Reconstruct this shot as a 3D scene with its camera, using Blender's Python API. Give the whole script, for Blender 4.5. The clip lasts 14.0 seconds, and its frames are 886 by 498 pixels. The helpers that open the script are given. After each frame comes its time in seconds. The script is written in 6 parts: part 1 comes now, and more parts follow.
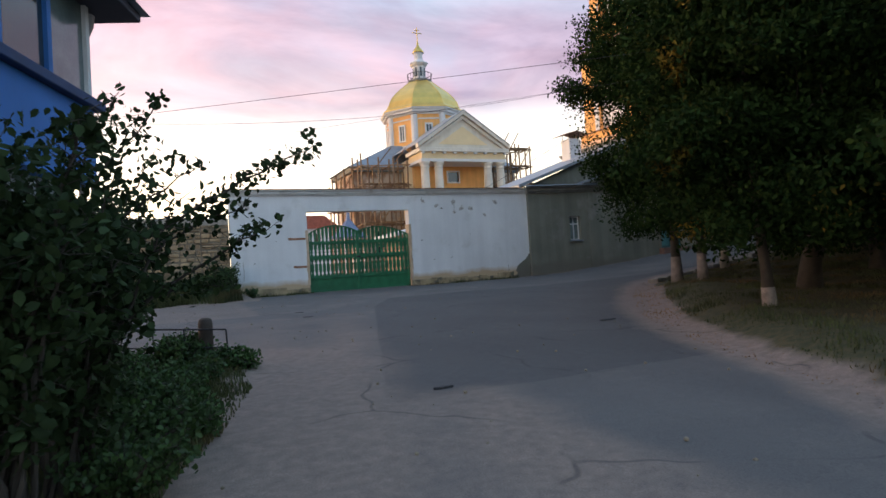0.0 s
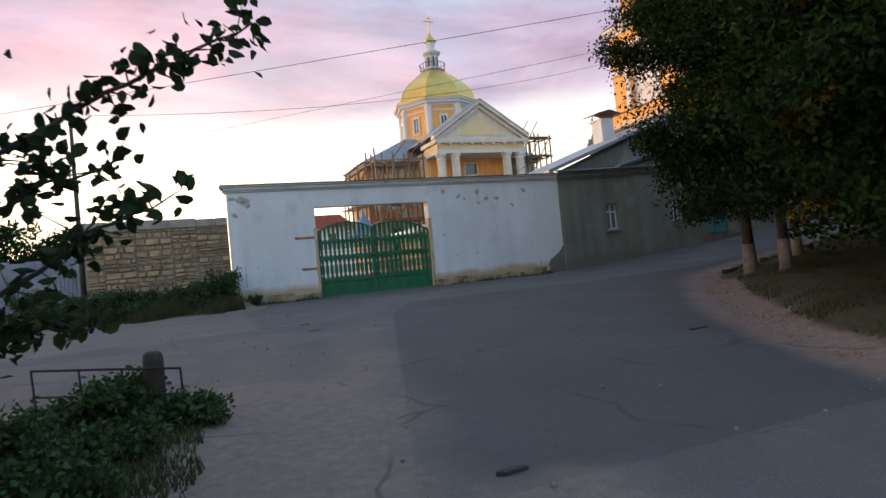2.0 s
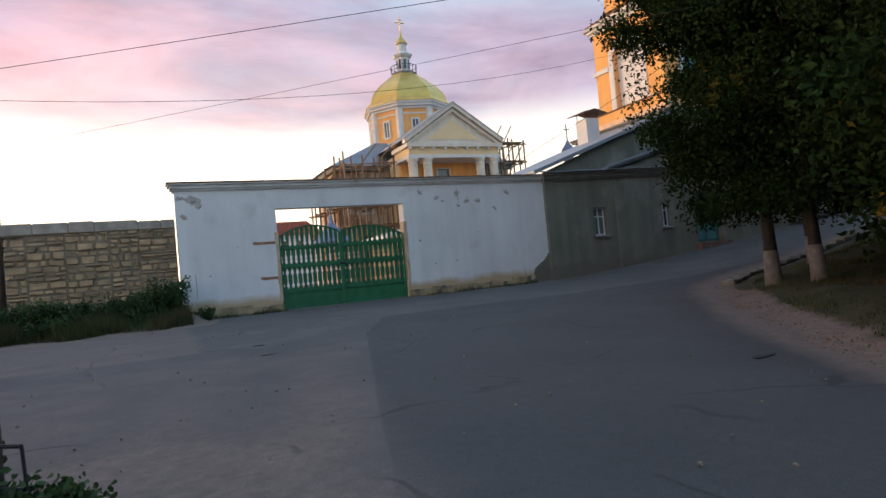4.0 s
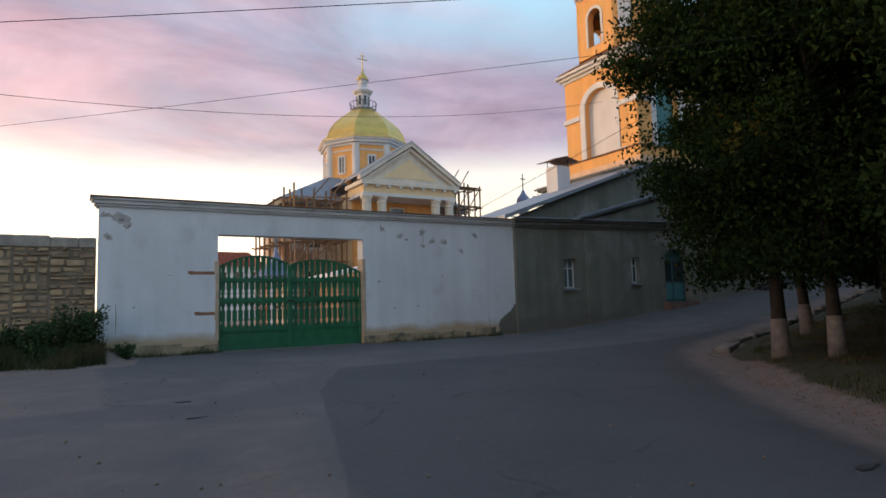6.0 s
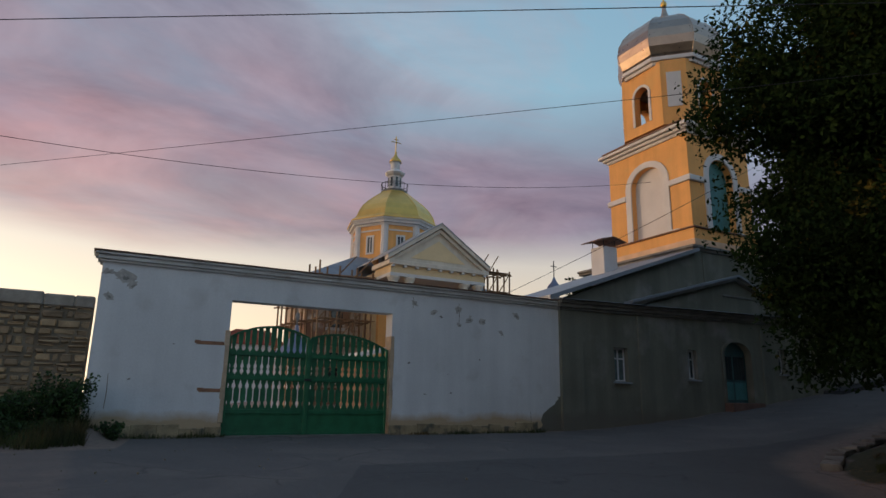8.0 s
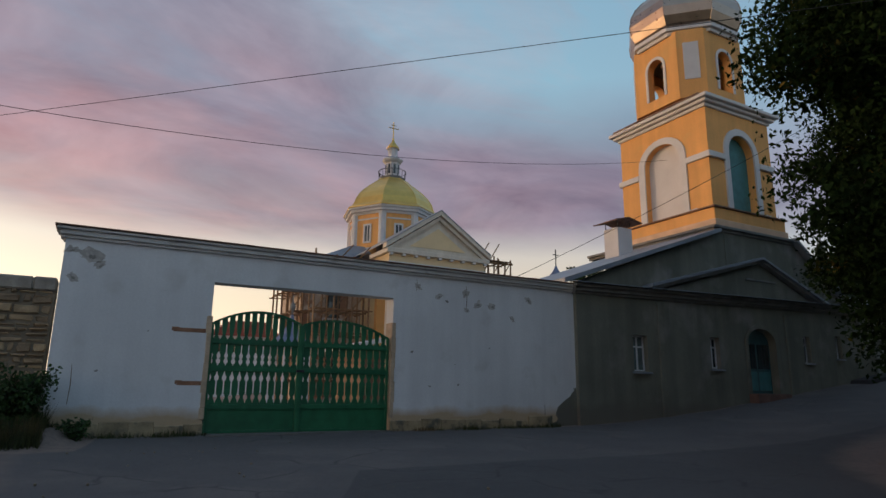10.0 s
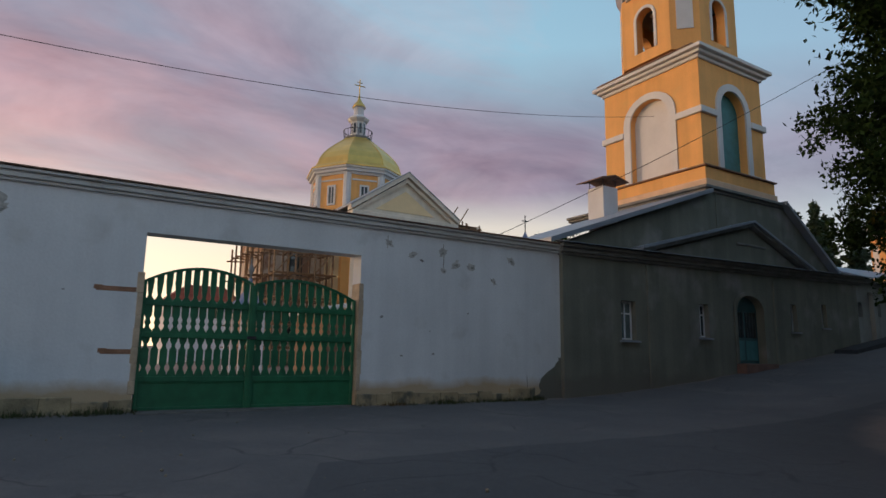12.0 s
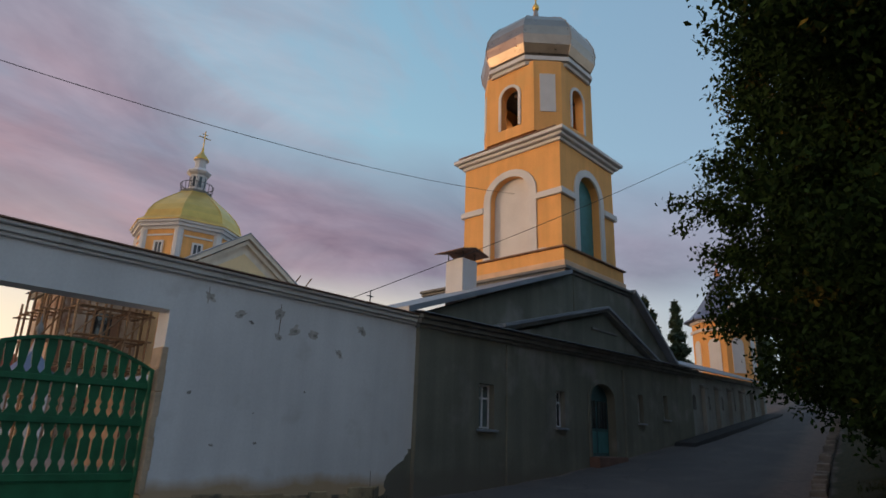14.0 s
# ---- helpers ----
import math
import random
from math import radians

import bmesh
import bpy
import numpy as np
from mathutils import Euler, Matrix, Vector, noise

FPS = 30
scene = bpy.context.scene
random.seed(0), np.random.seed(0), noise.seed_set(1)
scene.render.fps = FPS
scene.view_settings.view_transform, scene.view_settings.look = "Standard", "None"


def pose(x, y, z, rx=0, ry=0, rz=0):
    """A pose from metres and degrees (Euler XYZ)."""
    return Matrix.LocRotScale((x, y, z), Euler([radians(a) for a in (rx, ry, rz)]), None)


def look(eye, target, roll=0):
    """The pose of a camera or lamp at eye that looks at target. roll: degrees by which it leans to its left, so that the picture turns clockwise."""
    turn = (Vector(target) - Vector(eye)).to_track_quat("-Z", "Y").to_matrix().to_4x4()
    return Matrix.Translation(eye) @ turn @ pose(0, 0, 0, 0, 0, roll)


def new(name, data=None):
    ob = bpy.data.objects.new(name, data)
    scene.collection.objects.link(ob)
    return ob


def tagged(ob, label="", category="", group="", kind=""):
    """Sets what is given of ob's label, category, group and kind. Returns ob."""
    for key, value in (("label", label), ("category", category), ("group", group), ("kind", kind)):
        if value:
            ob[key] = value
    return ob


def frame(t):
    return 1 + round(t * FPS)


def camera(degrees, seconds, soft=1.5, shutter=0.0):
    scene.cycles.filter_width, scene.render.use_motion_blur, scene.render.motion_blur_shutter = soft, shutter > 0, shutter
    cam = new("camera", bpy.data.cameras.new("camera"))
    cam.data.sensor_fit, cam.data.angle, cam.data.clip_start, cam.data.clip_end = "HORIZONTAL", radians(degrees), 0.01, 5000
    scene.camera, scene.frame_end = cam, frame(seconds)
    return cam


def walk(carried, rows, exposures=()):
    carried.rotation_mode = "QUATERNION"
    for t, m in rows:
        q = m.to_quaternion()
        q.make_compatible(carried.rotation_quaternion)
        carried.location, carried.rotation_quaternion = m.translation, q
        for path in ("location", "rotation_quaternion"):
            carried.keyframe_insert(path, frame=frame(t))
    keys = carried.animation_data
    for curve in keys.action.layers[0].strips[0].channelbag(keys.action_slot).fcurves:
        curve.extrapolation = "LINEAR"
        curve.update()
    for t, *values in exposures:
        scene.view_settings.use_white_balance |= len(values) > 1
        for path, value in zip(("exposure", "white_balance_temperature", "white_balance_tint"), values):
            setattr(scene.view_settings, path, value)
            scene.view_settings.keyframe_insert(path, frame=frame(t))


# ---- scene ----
cam = camera(70.85, 14.0, 1.5, 0.3)
PATH = [
    (0, (-0.016, -1.442, 1.490), (0.794, 0.386, 1.540), -3.52),
    (0.5, (0.172, -0.773, 1.511), (0.978, 1.056, 1.568), -3.66),
    (1, (0.381, -0.116, 1.526), (1.182, 1.715, 1.597), -4.47),
    (1.5, (0.606, 0.521, 1.540), (1.358, 2.373, 1.586), -5.21),
    (2, (0.803, 1.111, 1.552), (1.562, 2.961, 1.594), -5.32),
    (2.5, (0.965, 1.658, 1.557), (1.772, 3.487, 1.606), -5.92),
    (5, (1.577, 4.224, 1.629), (2.476, 6.009, 1.697), -4.43),
    (5.5, (1.639, 4.715, 1.667), (2.591, 6.472, 1.760), -3.57),
    (6, (1.689, 5.201, 1.717), (2.703, 6.914, 1.903), -1.71),
    (6.5, (1.796, 5.710, 1.744), (2.825, 7.399, 2.046), -0.97),
    (7, (1.975, 6.252, 1.720), (2.972, 7.944, 2.102), -0.20),
    (7.5, (2.161, 6.760, 1.680), (3.110, 8.467, 2.112), 0.45),
    (8, (2.321, 7.218, 1.660), (3.249, 8.927, 2.124), 1.01),
    (10.5, (3.085, 9.181, 1.691), (4.034, 10.888, 2.122), 0.32),
    (11, (3.267, 9.614, 1.724), (4.237, 11.315, 2.132), -0.88),
    (11.5, (3.470, 10.107, 1.738), (4.476, 11.796, 2.105), 0.15),
    (12, (3.652, 10.587, 1.743), (4.701, 12.256, 2.082), 0.91),
    (12.5, (3.884, 11.115, 1.774), (4.979, 12.757, 2.098), 2.02),
    (13, (4.289, 11.713, 1.850), (5.499, 13.262, 2.220), 2.14),
    (13.5, (4.615, 12.166, 1.871), (5.955, 13.570, 2.355), 1.71),
    (14, (4.902, 12.541, 1.906), (6.292, 13.851, 2.500), 1.95),
]
EXPOSURES = [(0.0, 0.88), (2.5, 0.76), (5.0, 0.64), (5.5, 0.6), (6.0, 0.44), (6.5, 0.18), (7.0, -0.05), (8.0, -0.36), (11.0, -0.34), (12.0, -0.16), (13.5, -0.14), (14.0, -0.26)]
walk(cam, [(t, look(eye, target, roll)) for t, eye, target, roll in PATH], EXPOSURES)
# ---------------------------------------------------------------- world, sun
def build_world():
    w = bpy.data.worlds.new("dusk_sky")
    scene.world = w
    w.use_nodes = True
    nt = w.node_tree
    nt.nodes.clear()
    N, L = nt.nodes.new, nt.links.new

    def math_node(op, a, b=None, clamp=False):
        n = N("ShaderNodeMath")
        n.operation, n.use_clamp = op, clamp
        for i, v in enumerate((a, b)):
            if v is None:
                continue
            if isinstance(v, (int, float)):
                n.inputs[i].default_value = v
            else:
                L(v, n.inputs[i])
        return n.outputs[0]

    def ramp(fac, stops):
        n = N("ShaderNodeValToRGB")
        while len(n.color_ramp.elements) < len(stops):
            n.color_ramp.elements.new(0.5)
        for e, (p, c) in zip(n.color_ramp.elements, stops):
            e.position, e.color = p, (*c, 1)
        L(fac, n.inputs[0])
        return n.outputs[0]

    def mix(fac, a, b, kind="MIX"):
        n = N("ShaderNodeMix")
        n.data_type, n.blend_type = "RGBA", kind
        if isinstance(fac, (int, float)):
            n.inputs[0].default_value = fac
        else:
            L(fac, n.inputs[0])
        for i, v in ((6, a), (7, b)):
            if isinstance(v, tuple):
                n.inputs[i].default_value = (*v, 1)
            else:
                L(v, n.inputs[i])
        return n.outputs[2]

    tc = N("ShaderNodeTexCoord").outputs["Generated"]
    sep = N("ShaderNodeSeparateXYZ")
    L(tc, sep.inputs[0])
    x, y, z = sep.outputs
    up = math_node("MAXIMUM", z, 0.0)
    toward = math_node("ADD", math_node("MULTIPLY", x, SUN_AZ[0]), math_node("MULTIPLY", y, SUN_AZ[1]))
    near = math_node("ADD", math_node("MULTIPLY", toward, 0.5), 0.5, True)
    # plane of the clouds overhead
    d = math_node("ADD", up, 0.16)
    comb = N("ShaderNodeCombineXYZ")
    L(math_node("DIVIDE", x, d), comb.inputs[0])
    L(math_node("DIVIDE", y, d), comb.inputs[1])
    rot = N("ShaderNodeMapping")
    rot.inputs["Rotation"].default_value = (0, 0, radians(CLOUD_TURN))
    rot.inputs["Scale"].default_value = CLOUD_SCALE
    rot.inputs["Location"].default_value = CLOUD_SHIFT
    L(comb.outputs[0], rot.inputs[0])

    def clouds(scale, detail, rough, dist):
        n = N("ShaderNodeTexNoise")
        n.inputs["Scale"].default_value, n.inputs["Detail"].default_value = scale, detail
        n.inputs["Roughness"].default_value, n.inputs["Distortion"].default_value = rough, dist
        L(rot.outputs[0], n.inputs["Vector"])
        return n.outputs[0]

    clear = mix(ramp(near, [(0.22, (0, 0, 0)), (0.5, (1, 1, 1))]), ramp(up, COOL_STOPS), ramp(up, SKY_STOPS))
    sky = N("ShaderNodeTexSky")
    sky.sky_type, sky.sun_disc = "NISHITA", False
    sky.sun_elevation, sky.sun_rotation = radians(SUN_EL), math.atan2(SUN_AZ[0], SUN_AZ[1])
    clear = mix(0.06, clear, sky.outputs[0], "ADD")
    band = math_node("POWER", math_node("SUBTRACT", 1.0, up, True), 6.0)
    glow = math_node("MULTIPLY", band, math_node("POWER", near, 5.0))
    clear = mix(glow, clear, (2.3, 1.75, 1.15), "ADD")
    tint = math_node("MULTIPLY", math_node("POWER", near, 2.5), math_node("SUBTRACT", 1.5, math_node("MULTIPLY", up, 2.3)), True)
    blush = math_node("MULTIPLY", tint, ramp(clouds(1.5, 4, 0.55, 0.4), [(0.34, (0, 0, 0)), (0.60, (1, 1, 1))]))
    cloud = mix(blush, CLOUD_GREY, CLOUD_PINK)
    light = ramp(clouds(2.1, 6, 0.6, 0.6), [(0.32, (0.70, 0.70, 0.75)), (0.68, (1.30, 1.27, 1.24))])
    cloud = mix(1.0, cloud, light, "MULTIPLY")
    m = clouds(0.8, 7, 0.55, 0.3)
    # thin pale cloud high up, broken towards the east
    cover = math_node("ADD", clouds(1.5, 9, 0.62, 0.5), math_node("MULTIPLY", math_node("SUBTRACT", near, 0.50), 0.30))
    thin = mix(1.0, ramp(cover, [(0.46, (0, 0, 0)), (0.60, (0.9, 0.9, 0.9))]), ramp(up, [(0.24, (0, 0, 0)), (0.42, (1, 1, 1))]), "MULTIPLY")
    col = mix(thin, clear, mix(1.0, HIGH_CLOUD, light, "MULTIPLY"))
    # the low deck: a lower edge over the bright horizon, an upper edge that drops towards the east
    rag = math_node("SUBTRACT", clouds(1.1, 5, 0.5, 0.2), 0.5)
    deck = ramp(math_node("ADD", up, math_node("MULTIPLY", rag, 0.07)), [(DECK[0], (0, 0, 0)), (DECK[1], (1, 1, 1))])
    west = math_node("MAXIMUM", math_node("SUBTRACT", near, 0.64), 0.0)
    over = math_node("SUBTRACT", math_node("ADD", up, 0.3), math_node("ADD", math_node("MULTIPLY", near, 0.35), math_node("MULTIPLY", west, 1.3)))
    over = ramp(math_node("ADD", over, math_node("MULTIPLY", rag, 0.22)), [(0.46, (1, 1, 1)), (0.60, (0, 0, 0))])
    body = ramp(m, [(0.30, (0.45, 0.45, 0.45)), (0.56, (1, 1, 1))])
    mask = mix(1.0, mix(1.0, deck, over, "MULTIPLY"), body, "MULTIPLY")
    col = mix(mask, col, cloud)
    col = mix(math_node("MULTIPLY", glow, 0.5), col, (1.6, 1.25, 0.85), "ADD")
    bg = N("ShaderNodeBackground")
    bg.inputs[1].default_value = SKY_STRENGTH
    L(col, bg.inputs[0])
    L(bg.outputs[0], N("ShaderNodeOutputWorld").inputs[0])


SUN_AZ, SUN_EL = (-0.76, 0.65), 5.0
SKY_STRENGTH = 1.0
SKY_STOPS = [(0.0, (0.86, 0.64, 0.44)), (0.14, (0.84, 0.68, 0.52)), (0.24, (0.66, 0.62, 0.60)), (0.36, (0.36, 0.59, 0.72)), (0.6, (0.28, 0.50, 0.67)), (1.0, (0.17, 0.29, 0.47))]
COOL_STOPS = [(0.0, (0.42, 0.44, 0.50)), (0.15, (0.42, 0.48, 0.57)), (0.4, (0.30, 0.44, 0.60)), (1.0, (0.17, 0.29, 0.47))]
DECK = (0.205, 0.255)
CLOUD_GREY, CLOUD_PINK, HIGH_CLOUD = (0.28, 0.28, 0.388), (0.86, 0.35, 0.29), (0.48, 0.53, 0.64)
CLOUD_TURN, CLOUD_SCALE, CLOUD_SHIFT = 35.0, (0.62, 0.95, 1.0), (0.3, 0.2, 0.0)
build_world()
sun = new("sun", bpy.data.lights.new("sun", "SUN"))
sun.data.energy, sun.data.angle, sun.data.color = 1.0, radians(10), (1.0, 0.62, 0.36)
sun.matrix_world = look((-60 * 0.76, 60 * 0.65, 60 * math.tan(radians(SUN_EL))), (0, 0, 0))


# ---------------------------------------------------------------- materials
def mat(name, base, rough=0.8, metal=0.0, vary=0.25, scale=3.0, fine=40.0, bump=0.2, second=None, stain=None, per_object=0.0, per_island=0.0, translucent=0.0, spec=0.5, streak=0.0):
    """A surface with coarse stains, fine grain and relief. second: (colour, lowest, highest) of blotches; stain: (colour, z, height) of a dirty band."""
    m = bpy.data.materials.new(name)
    m.use_nodes = True
    nt = m.node_tree
    N, L = nt.nodes.new, nt.links.new
    p = nt.nodes["Principled BSDF"]
    p.inputs["Roughness"].default_value, p.inputs["Metallic"].default_value = rough, metal
    p.inputs["Specular IOR Level"].default_value = spec
    tc = N("ShaderNodeTexCoord").outputs["Object"]

    def noise_of(s, detail=5.0):
        n = N("ShaderNodeTexNoise")
        n.inputs["Scale"].default_value, n.inputs["Detail"].default_value = s, detail
        L(tc, n.inputs["Vector"])
        return n.outputs[0]

    def mixed(fac, a, b, kind="MIX"):
        n = N("ShaderNodeMix")
        n.data_type, n.blend_type = "RGBA", kind
        if isinstance(fac, float):
            n.inputs[0].default_value = fac
        else:
            L(fac, n.inputs[0])
        for i, v in ((6, a), (7, b)):
            if isinstance(v, tuple):
                n.inputs[i].default_value = (*v, 1)
            else:
                L(v, n.inputs[i])
        return n.outputs[2]

    def span(value, lo, hi, a=0.0, b=1.0):
        n = N("ShaderNodeMapRange")
        L(value, n.inputs[0])
        for i, v in enumerate((lo, hi, a, b)):
            n.inputs[i + 1].default_value = v
        return n.outputs[0]

    coarse, grain = noise_of(scale), noise_of(fine, 6.0)
    col = mixed(span(coarse, 0.3, 0.7), tuple(c * (1 - vary) for c in base), tuple(min(1.0, c * (1 + vary)) for c in base))
    col = mixed(1.0, col, mixed(span(grain, 0.25, 0.75), (1 - vary * 0.5,) * 3, (1 + vary * 0.5,) * 3), "MULTIPLY")
    if second:
        col = mixed(span(noise_of(second[3] if len(second) > 3 else scale * 0.6, 8.0), second[1], second[2]), col, second[0])
    if streak:
        mp = N("ShaderNodeMapping")
        mp.inputs["Scale"].default_value = (2.6, 2.6, 0.16)
        L(tc, mp.inputs[0])
        sn = N("ShaderNodeTexNoise")
        sn.inputs["Scale"].default_value, sn.inputs["Detail"].default_value = 1.0, 6.0
        L(mp.outputs[0], sn.inputs["Vector"])
        col = mixed(1.0, col, mixed(span(sn.outputs[0], 0.32, 0.68), (1 - streak,) * 3, (1 + streak, 1 + streak, 1 + streak * 0.9)), "MULTIPLY")
    if stain:
        sep = N("ShaderNodeSeparateXYZ")
        L(tc, sep.inputs[0])
        wob = N("ShaderNodeMath")
        wob.operation = "MULTIPLY_ADD"
        L(noise_of(1.3, 6.0), wob.inputs[0])
        wob.inputs[1].default_value = stain[2] * 1.6
        L(sep.outputs[2], wob.inputs[2])
        f = span(wob.outputs[0], stain[1] + stain[2] * 0.8, stain[1] + stain[2] * 1.5, 0.85, 0.0)
        col = mixed(f, col, stain[0])
    if per_object or per_island:
        src = N("ShaderNodeObjectInfo").outputs["Random"] if per_object else N("ShaderNodeNewGeometry").outputs["Random Per Island"]
        k = per_object or per_island
        col = mixed(1.0, col, mixed(src, (1 - k, 1 - k, 1 - k * 0.9), (1 + k, 1 + k * 0.9, 1 + k * 0.6)), "MULTIPLY")
    L(col, p.inputs["Base Color"])
    r = span(grain, 0.2, 0.8, max(0.02, rough - 0.1), min(1.0, rough + 0.1))
    L(r, p.inputs["Roughness"])
    if bump:
        b = N("ShaderNodeBump")
        b.inputs["Strength"].default_value, b.inputs["Distance"].default_value = bump, 0.02
        L(mixed(0.5, coarse, grain), b.inputs["Height"])
        L(b.outputs[0], p.inputs["Normal"])
    if translucent:
        t = N("ShaderNodeBsdfTranslucent")
        L(col, t.inputs[0])
        s = N("ShaderNodeMixShader")
        s.inputs[0].default_value = translucent
        L(p.outputs[0], s.inputs[1])
        L(t.outputs[0], s.inputs[2])
        L(s.outputs[0], nt.nodes["Material Output"].inputs[0])
    return m


WHITE_WALL = mat("whitewashed_plaster", (0.72, 0.73, 0.74), 0.9, vary=0.08, scale=0.6, fine=22, bump=0.3, second=((0.60, 0.60, 0.59), 0.60, 0.76, 1.3), stain=((0.46, 0.31, 0.15), 1.04, 0.32), streak=0.05)
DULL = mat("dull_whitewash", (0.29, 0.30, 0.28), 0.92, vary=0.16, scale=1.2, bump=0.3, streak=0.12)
GREY_WALL = mat("grey_cement_render", (0.172, 0.174, 0.140), 0.92, vary=0.16, scale=0.7, fine=18, bump=0.3, second=((0.29, 0.28, 0.26), 0.52, 0.75, 0.9), stain=((0.15, 0.14, 0.115), 1.15, 0.35), streak=0.15)
DARK_CORNICE = mat("weathered_cornice", (0.20, 0.20, 0.19), 0.85, vary=0.2, scale=2, bump=0.3)
PALE_CORNICE = mat("pale_cornice_plaster", (0.62, 0.62, 0.61), 0.9, vary=0.1, scale=1.4, bump=0.3, second=((0.42, 0.40, 0.37), 0.6, 0.72, 2.5))
ROOF_METAL = mat("galvanised_roof_sheet", (0.30, 0.33, 0.37), 0.6, 0.4, vary=0.12, scale=1.2, fine=20, bump=0.1)
RUST_METAL = mat("rusty_cap_sheet", (0.22, 0.13, 0.09), 0.8, 0.2, vary=0.35, scale=5, bump=0.2)
YELLOW = mat("yellow_ochre_render", (0.80, 0.415, 0.14), 0.88, vary=0.08, scale=0.8, fine=15, bump=0.15, streak=0.07, second=((0.70, 0.45, 0.17), 0.6, 0.75))
PALE_YELLOW = mat("pale_yellow_render", (0.76, 0.60, 0.36), 0.88, vary=0.06, scale=0.8, fine=15, bump=0.15)
WHITE_TRIM = mat("white_stucco_trim", (0.66, 0.65, 0.65), 0.88, vary=0.06, scale=1.5, fine=20, bump=0.15)
CREAM = mat("cream_stucco", (0.66, 0.60, 0.51), 0.9, vary=0.08, scale=1.2, fine=18, bump=0.15, streak=0.06)
GOLD = mat("gilded_dome_sheet", (0.76, 0.51, 0.14), 0.40, 0.72, vary=0.10, scale=0.9, fine=8, bump=0.12)
SILVER = mat("silvery_dome_sheet", (0.42, 0.335, 0.27), 0.33, 0.95, vary=0.10, scale=1.4, fine=5, bump=0.35)
GREEN = mat("green_gate_paint", (0.018, 0.135, 0.060), 0.5, vary=0.2, scale=4, fine=50, bump=0.1, per_object=0.12)
STONE = mat("rubble_limestone", (0.36, 0.26, 0.16), 0.95, vary=0.25, scale=4, fine=30, bump=0.5, per_object=0.3)
STONE_REST = mat("rubble_limestone_far", (0.36, 0.26, 0.16), 0.95, vary=0.25, scale=4, fine=30, bump=0.5, per_island=0.3)
MORTAR = mat("old_earth_mortar", (0.22, 0.18, 0.13), 0.95, vary=0.25, scale=3, bump=0.5)
CAP = mat("cement_wall_cap", (0.34, 0.30, 0.25), 0.95, vary=0.25, scale=3, bump=0.4)
BRICK = mat("bare_brick", (0.33, 0.17, 0.10), 0.92, vary=0.25, scale=5, bump=0.4, per_object=0.2)
JAMB = mat("bare_plaster_jamb", (0.52, 0.40, 0.28), 0.92, vary=0.2, scale=4, bump=0.4)
WOOD_OLD = mat("grey_scaffold_timber", (0.26, 0.16, 0.09), 0.85, vary=0.3, scale=5, bump=0.3, per_object=0.25)
WOOD_DARK = mat("dark_fence_timber", (0.06, 0.045, 0.035), 0.8, vary=0.3, scale=6, bump=0.3)
IRON = mat("dark_iron", (0.05, 0.05, 0.055), 0.6, 0.5, vary=0.2, scale=6, bump=0.1)
WIRE = mat("black_cable", (0.02, 0.02, 0.02), 0.7, vary=0.1, scale=6, bump=0.0)
PVC = mat("white_window_plastic", (0.72, 0.73, 0.74), 0.4, vary=0.04, scale=4, bump=0.0)
GLASS = mat("dark_window_glass", (0.03, 0.045, 0.05), 0.08, vary=0.2, scale=2, bump=0.0, spec=0.9)
# paler copy of the glass, the lit look put into its base colour
LIT_GLASS = mat("pale_lit_glass", (0.12, 0.16, 0.16), 0.12, vary=0.2, scale=3, bump=0.0, spec=0.8)
TEAL = mat("teal_door_paint", (0.05, 0.20, 0.21), 0.5, vary=0.2, scale=3, bump=0.1)
BLUE = mat("blue_house_paint", (0.03, 0.15, 0.45), 0.7, vary=0.12, scale=1.5, bump=0.2)
BARK = mat("tree_bark", (0.042, 0.034, 0.027), 0.95, vary=0.3, scale=6, fine=25, bump=0.8)
LIME = mat("limewashed_bark", (0.20, 0.175, 0.155), 0.95, vary=0.25, scale=8, fine=30, bump=0.6, second=((0.3, 0.25, 0.2), 0.6, 0.7, 6))
LEAF = mat("tree_leaf", (0.017, 0.034, 0.010), 0.85, vary=0.25, scale=0.8, bump=0.0, per_island=0.45, translucent=0.04, spec=0.04, second=((0.16, 0.11, 0.02), 0.64, 0.72, 0.9))
LEAF_NEAR = mat("shrub_leaf", (0.024, 0.042, 0.016), 0.7, vary=0.2, scale=2, bump=0.0, per_island=0.35, translucent=0.15, spec=0.12)
NEEDLE = mat("conifer_needles", (0.03, 0.06, 0.03), 0.7, vary=0.25, scale=0.5, bump=0.0, per_island=0.4)
GRASS = mat("grass_blades", (0.060, 0.072, 0.024), 0.8, vary=0.3, scale=0.8, bump=0.0, per_island=0.4, second=((0.13, 0.085, 0.036), 0.5, 0.62, 0.7), translucent=0.25)
WEED = mat("weed_leaves", (0.034, 0.075, 0.018), 0.7, vary=0.25, scale=1.5, bump=0.0, per_island=0.4, translucent=0.25)
KERB = mat("whitewashed_kerbstone", (0.20, 0.19, 0.175), 0.92, vary=0.25, scale=4, bump=0.5, per_object=0.15)
RED_ROOF = mat("red_tile_roof", (0.30, 0.09, 0.06), 0.8, vary=0.2, scale=2, bump=0.2)
BLUE_ROOF = mat("blue_grey_roof_sheet", (0.16, 0.19, 0.28), 0.5, 0.3, vary=0.1, scale=1, bump=0.1)
CURTAIN = mat("brown_curtain", (0.16, 0.12, 0.10), 0.9, vary=0.2, scale=3, bump=0.1)
BELL = mat("bronze_bell", (0.10, 0.07, 0.04), 0.45, 0.7, vary=0.2, scale=3, bump=0.1)
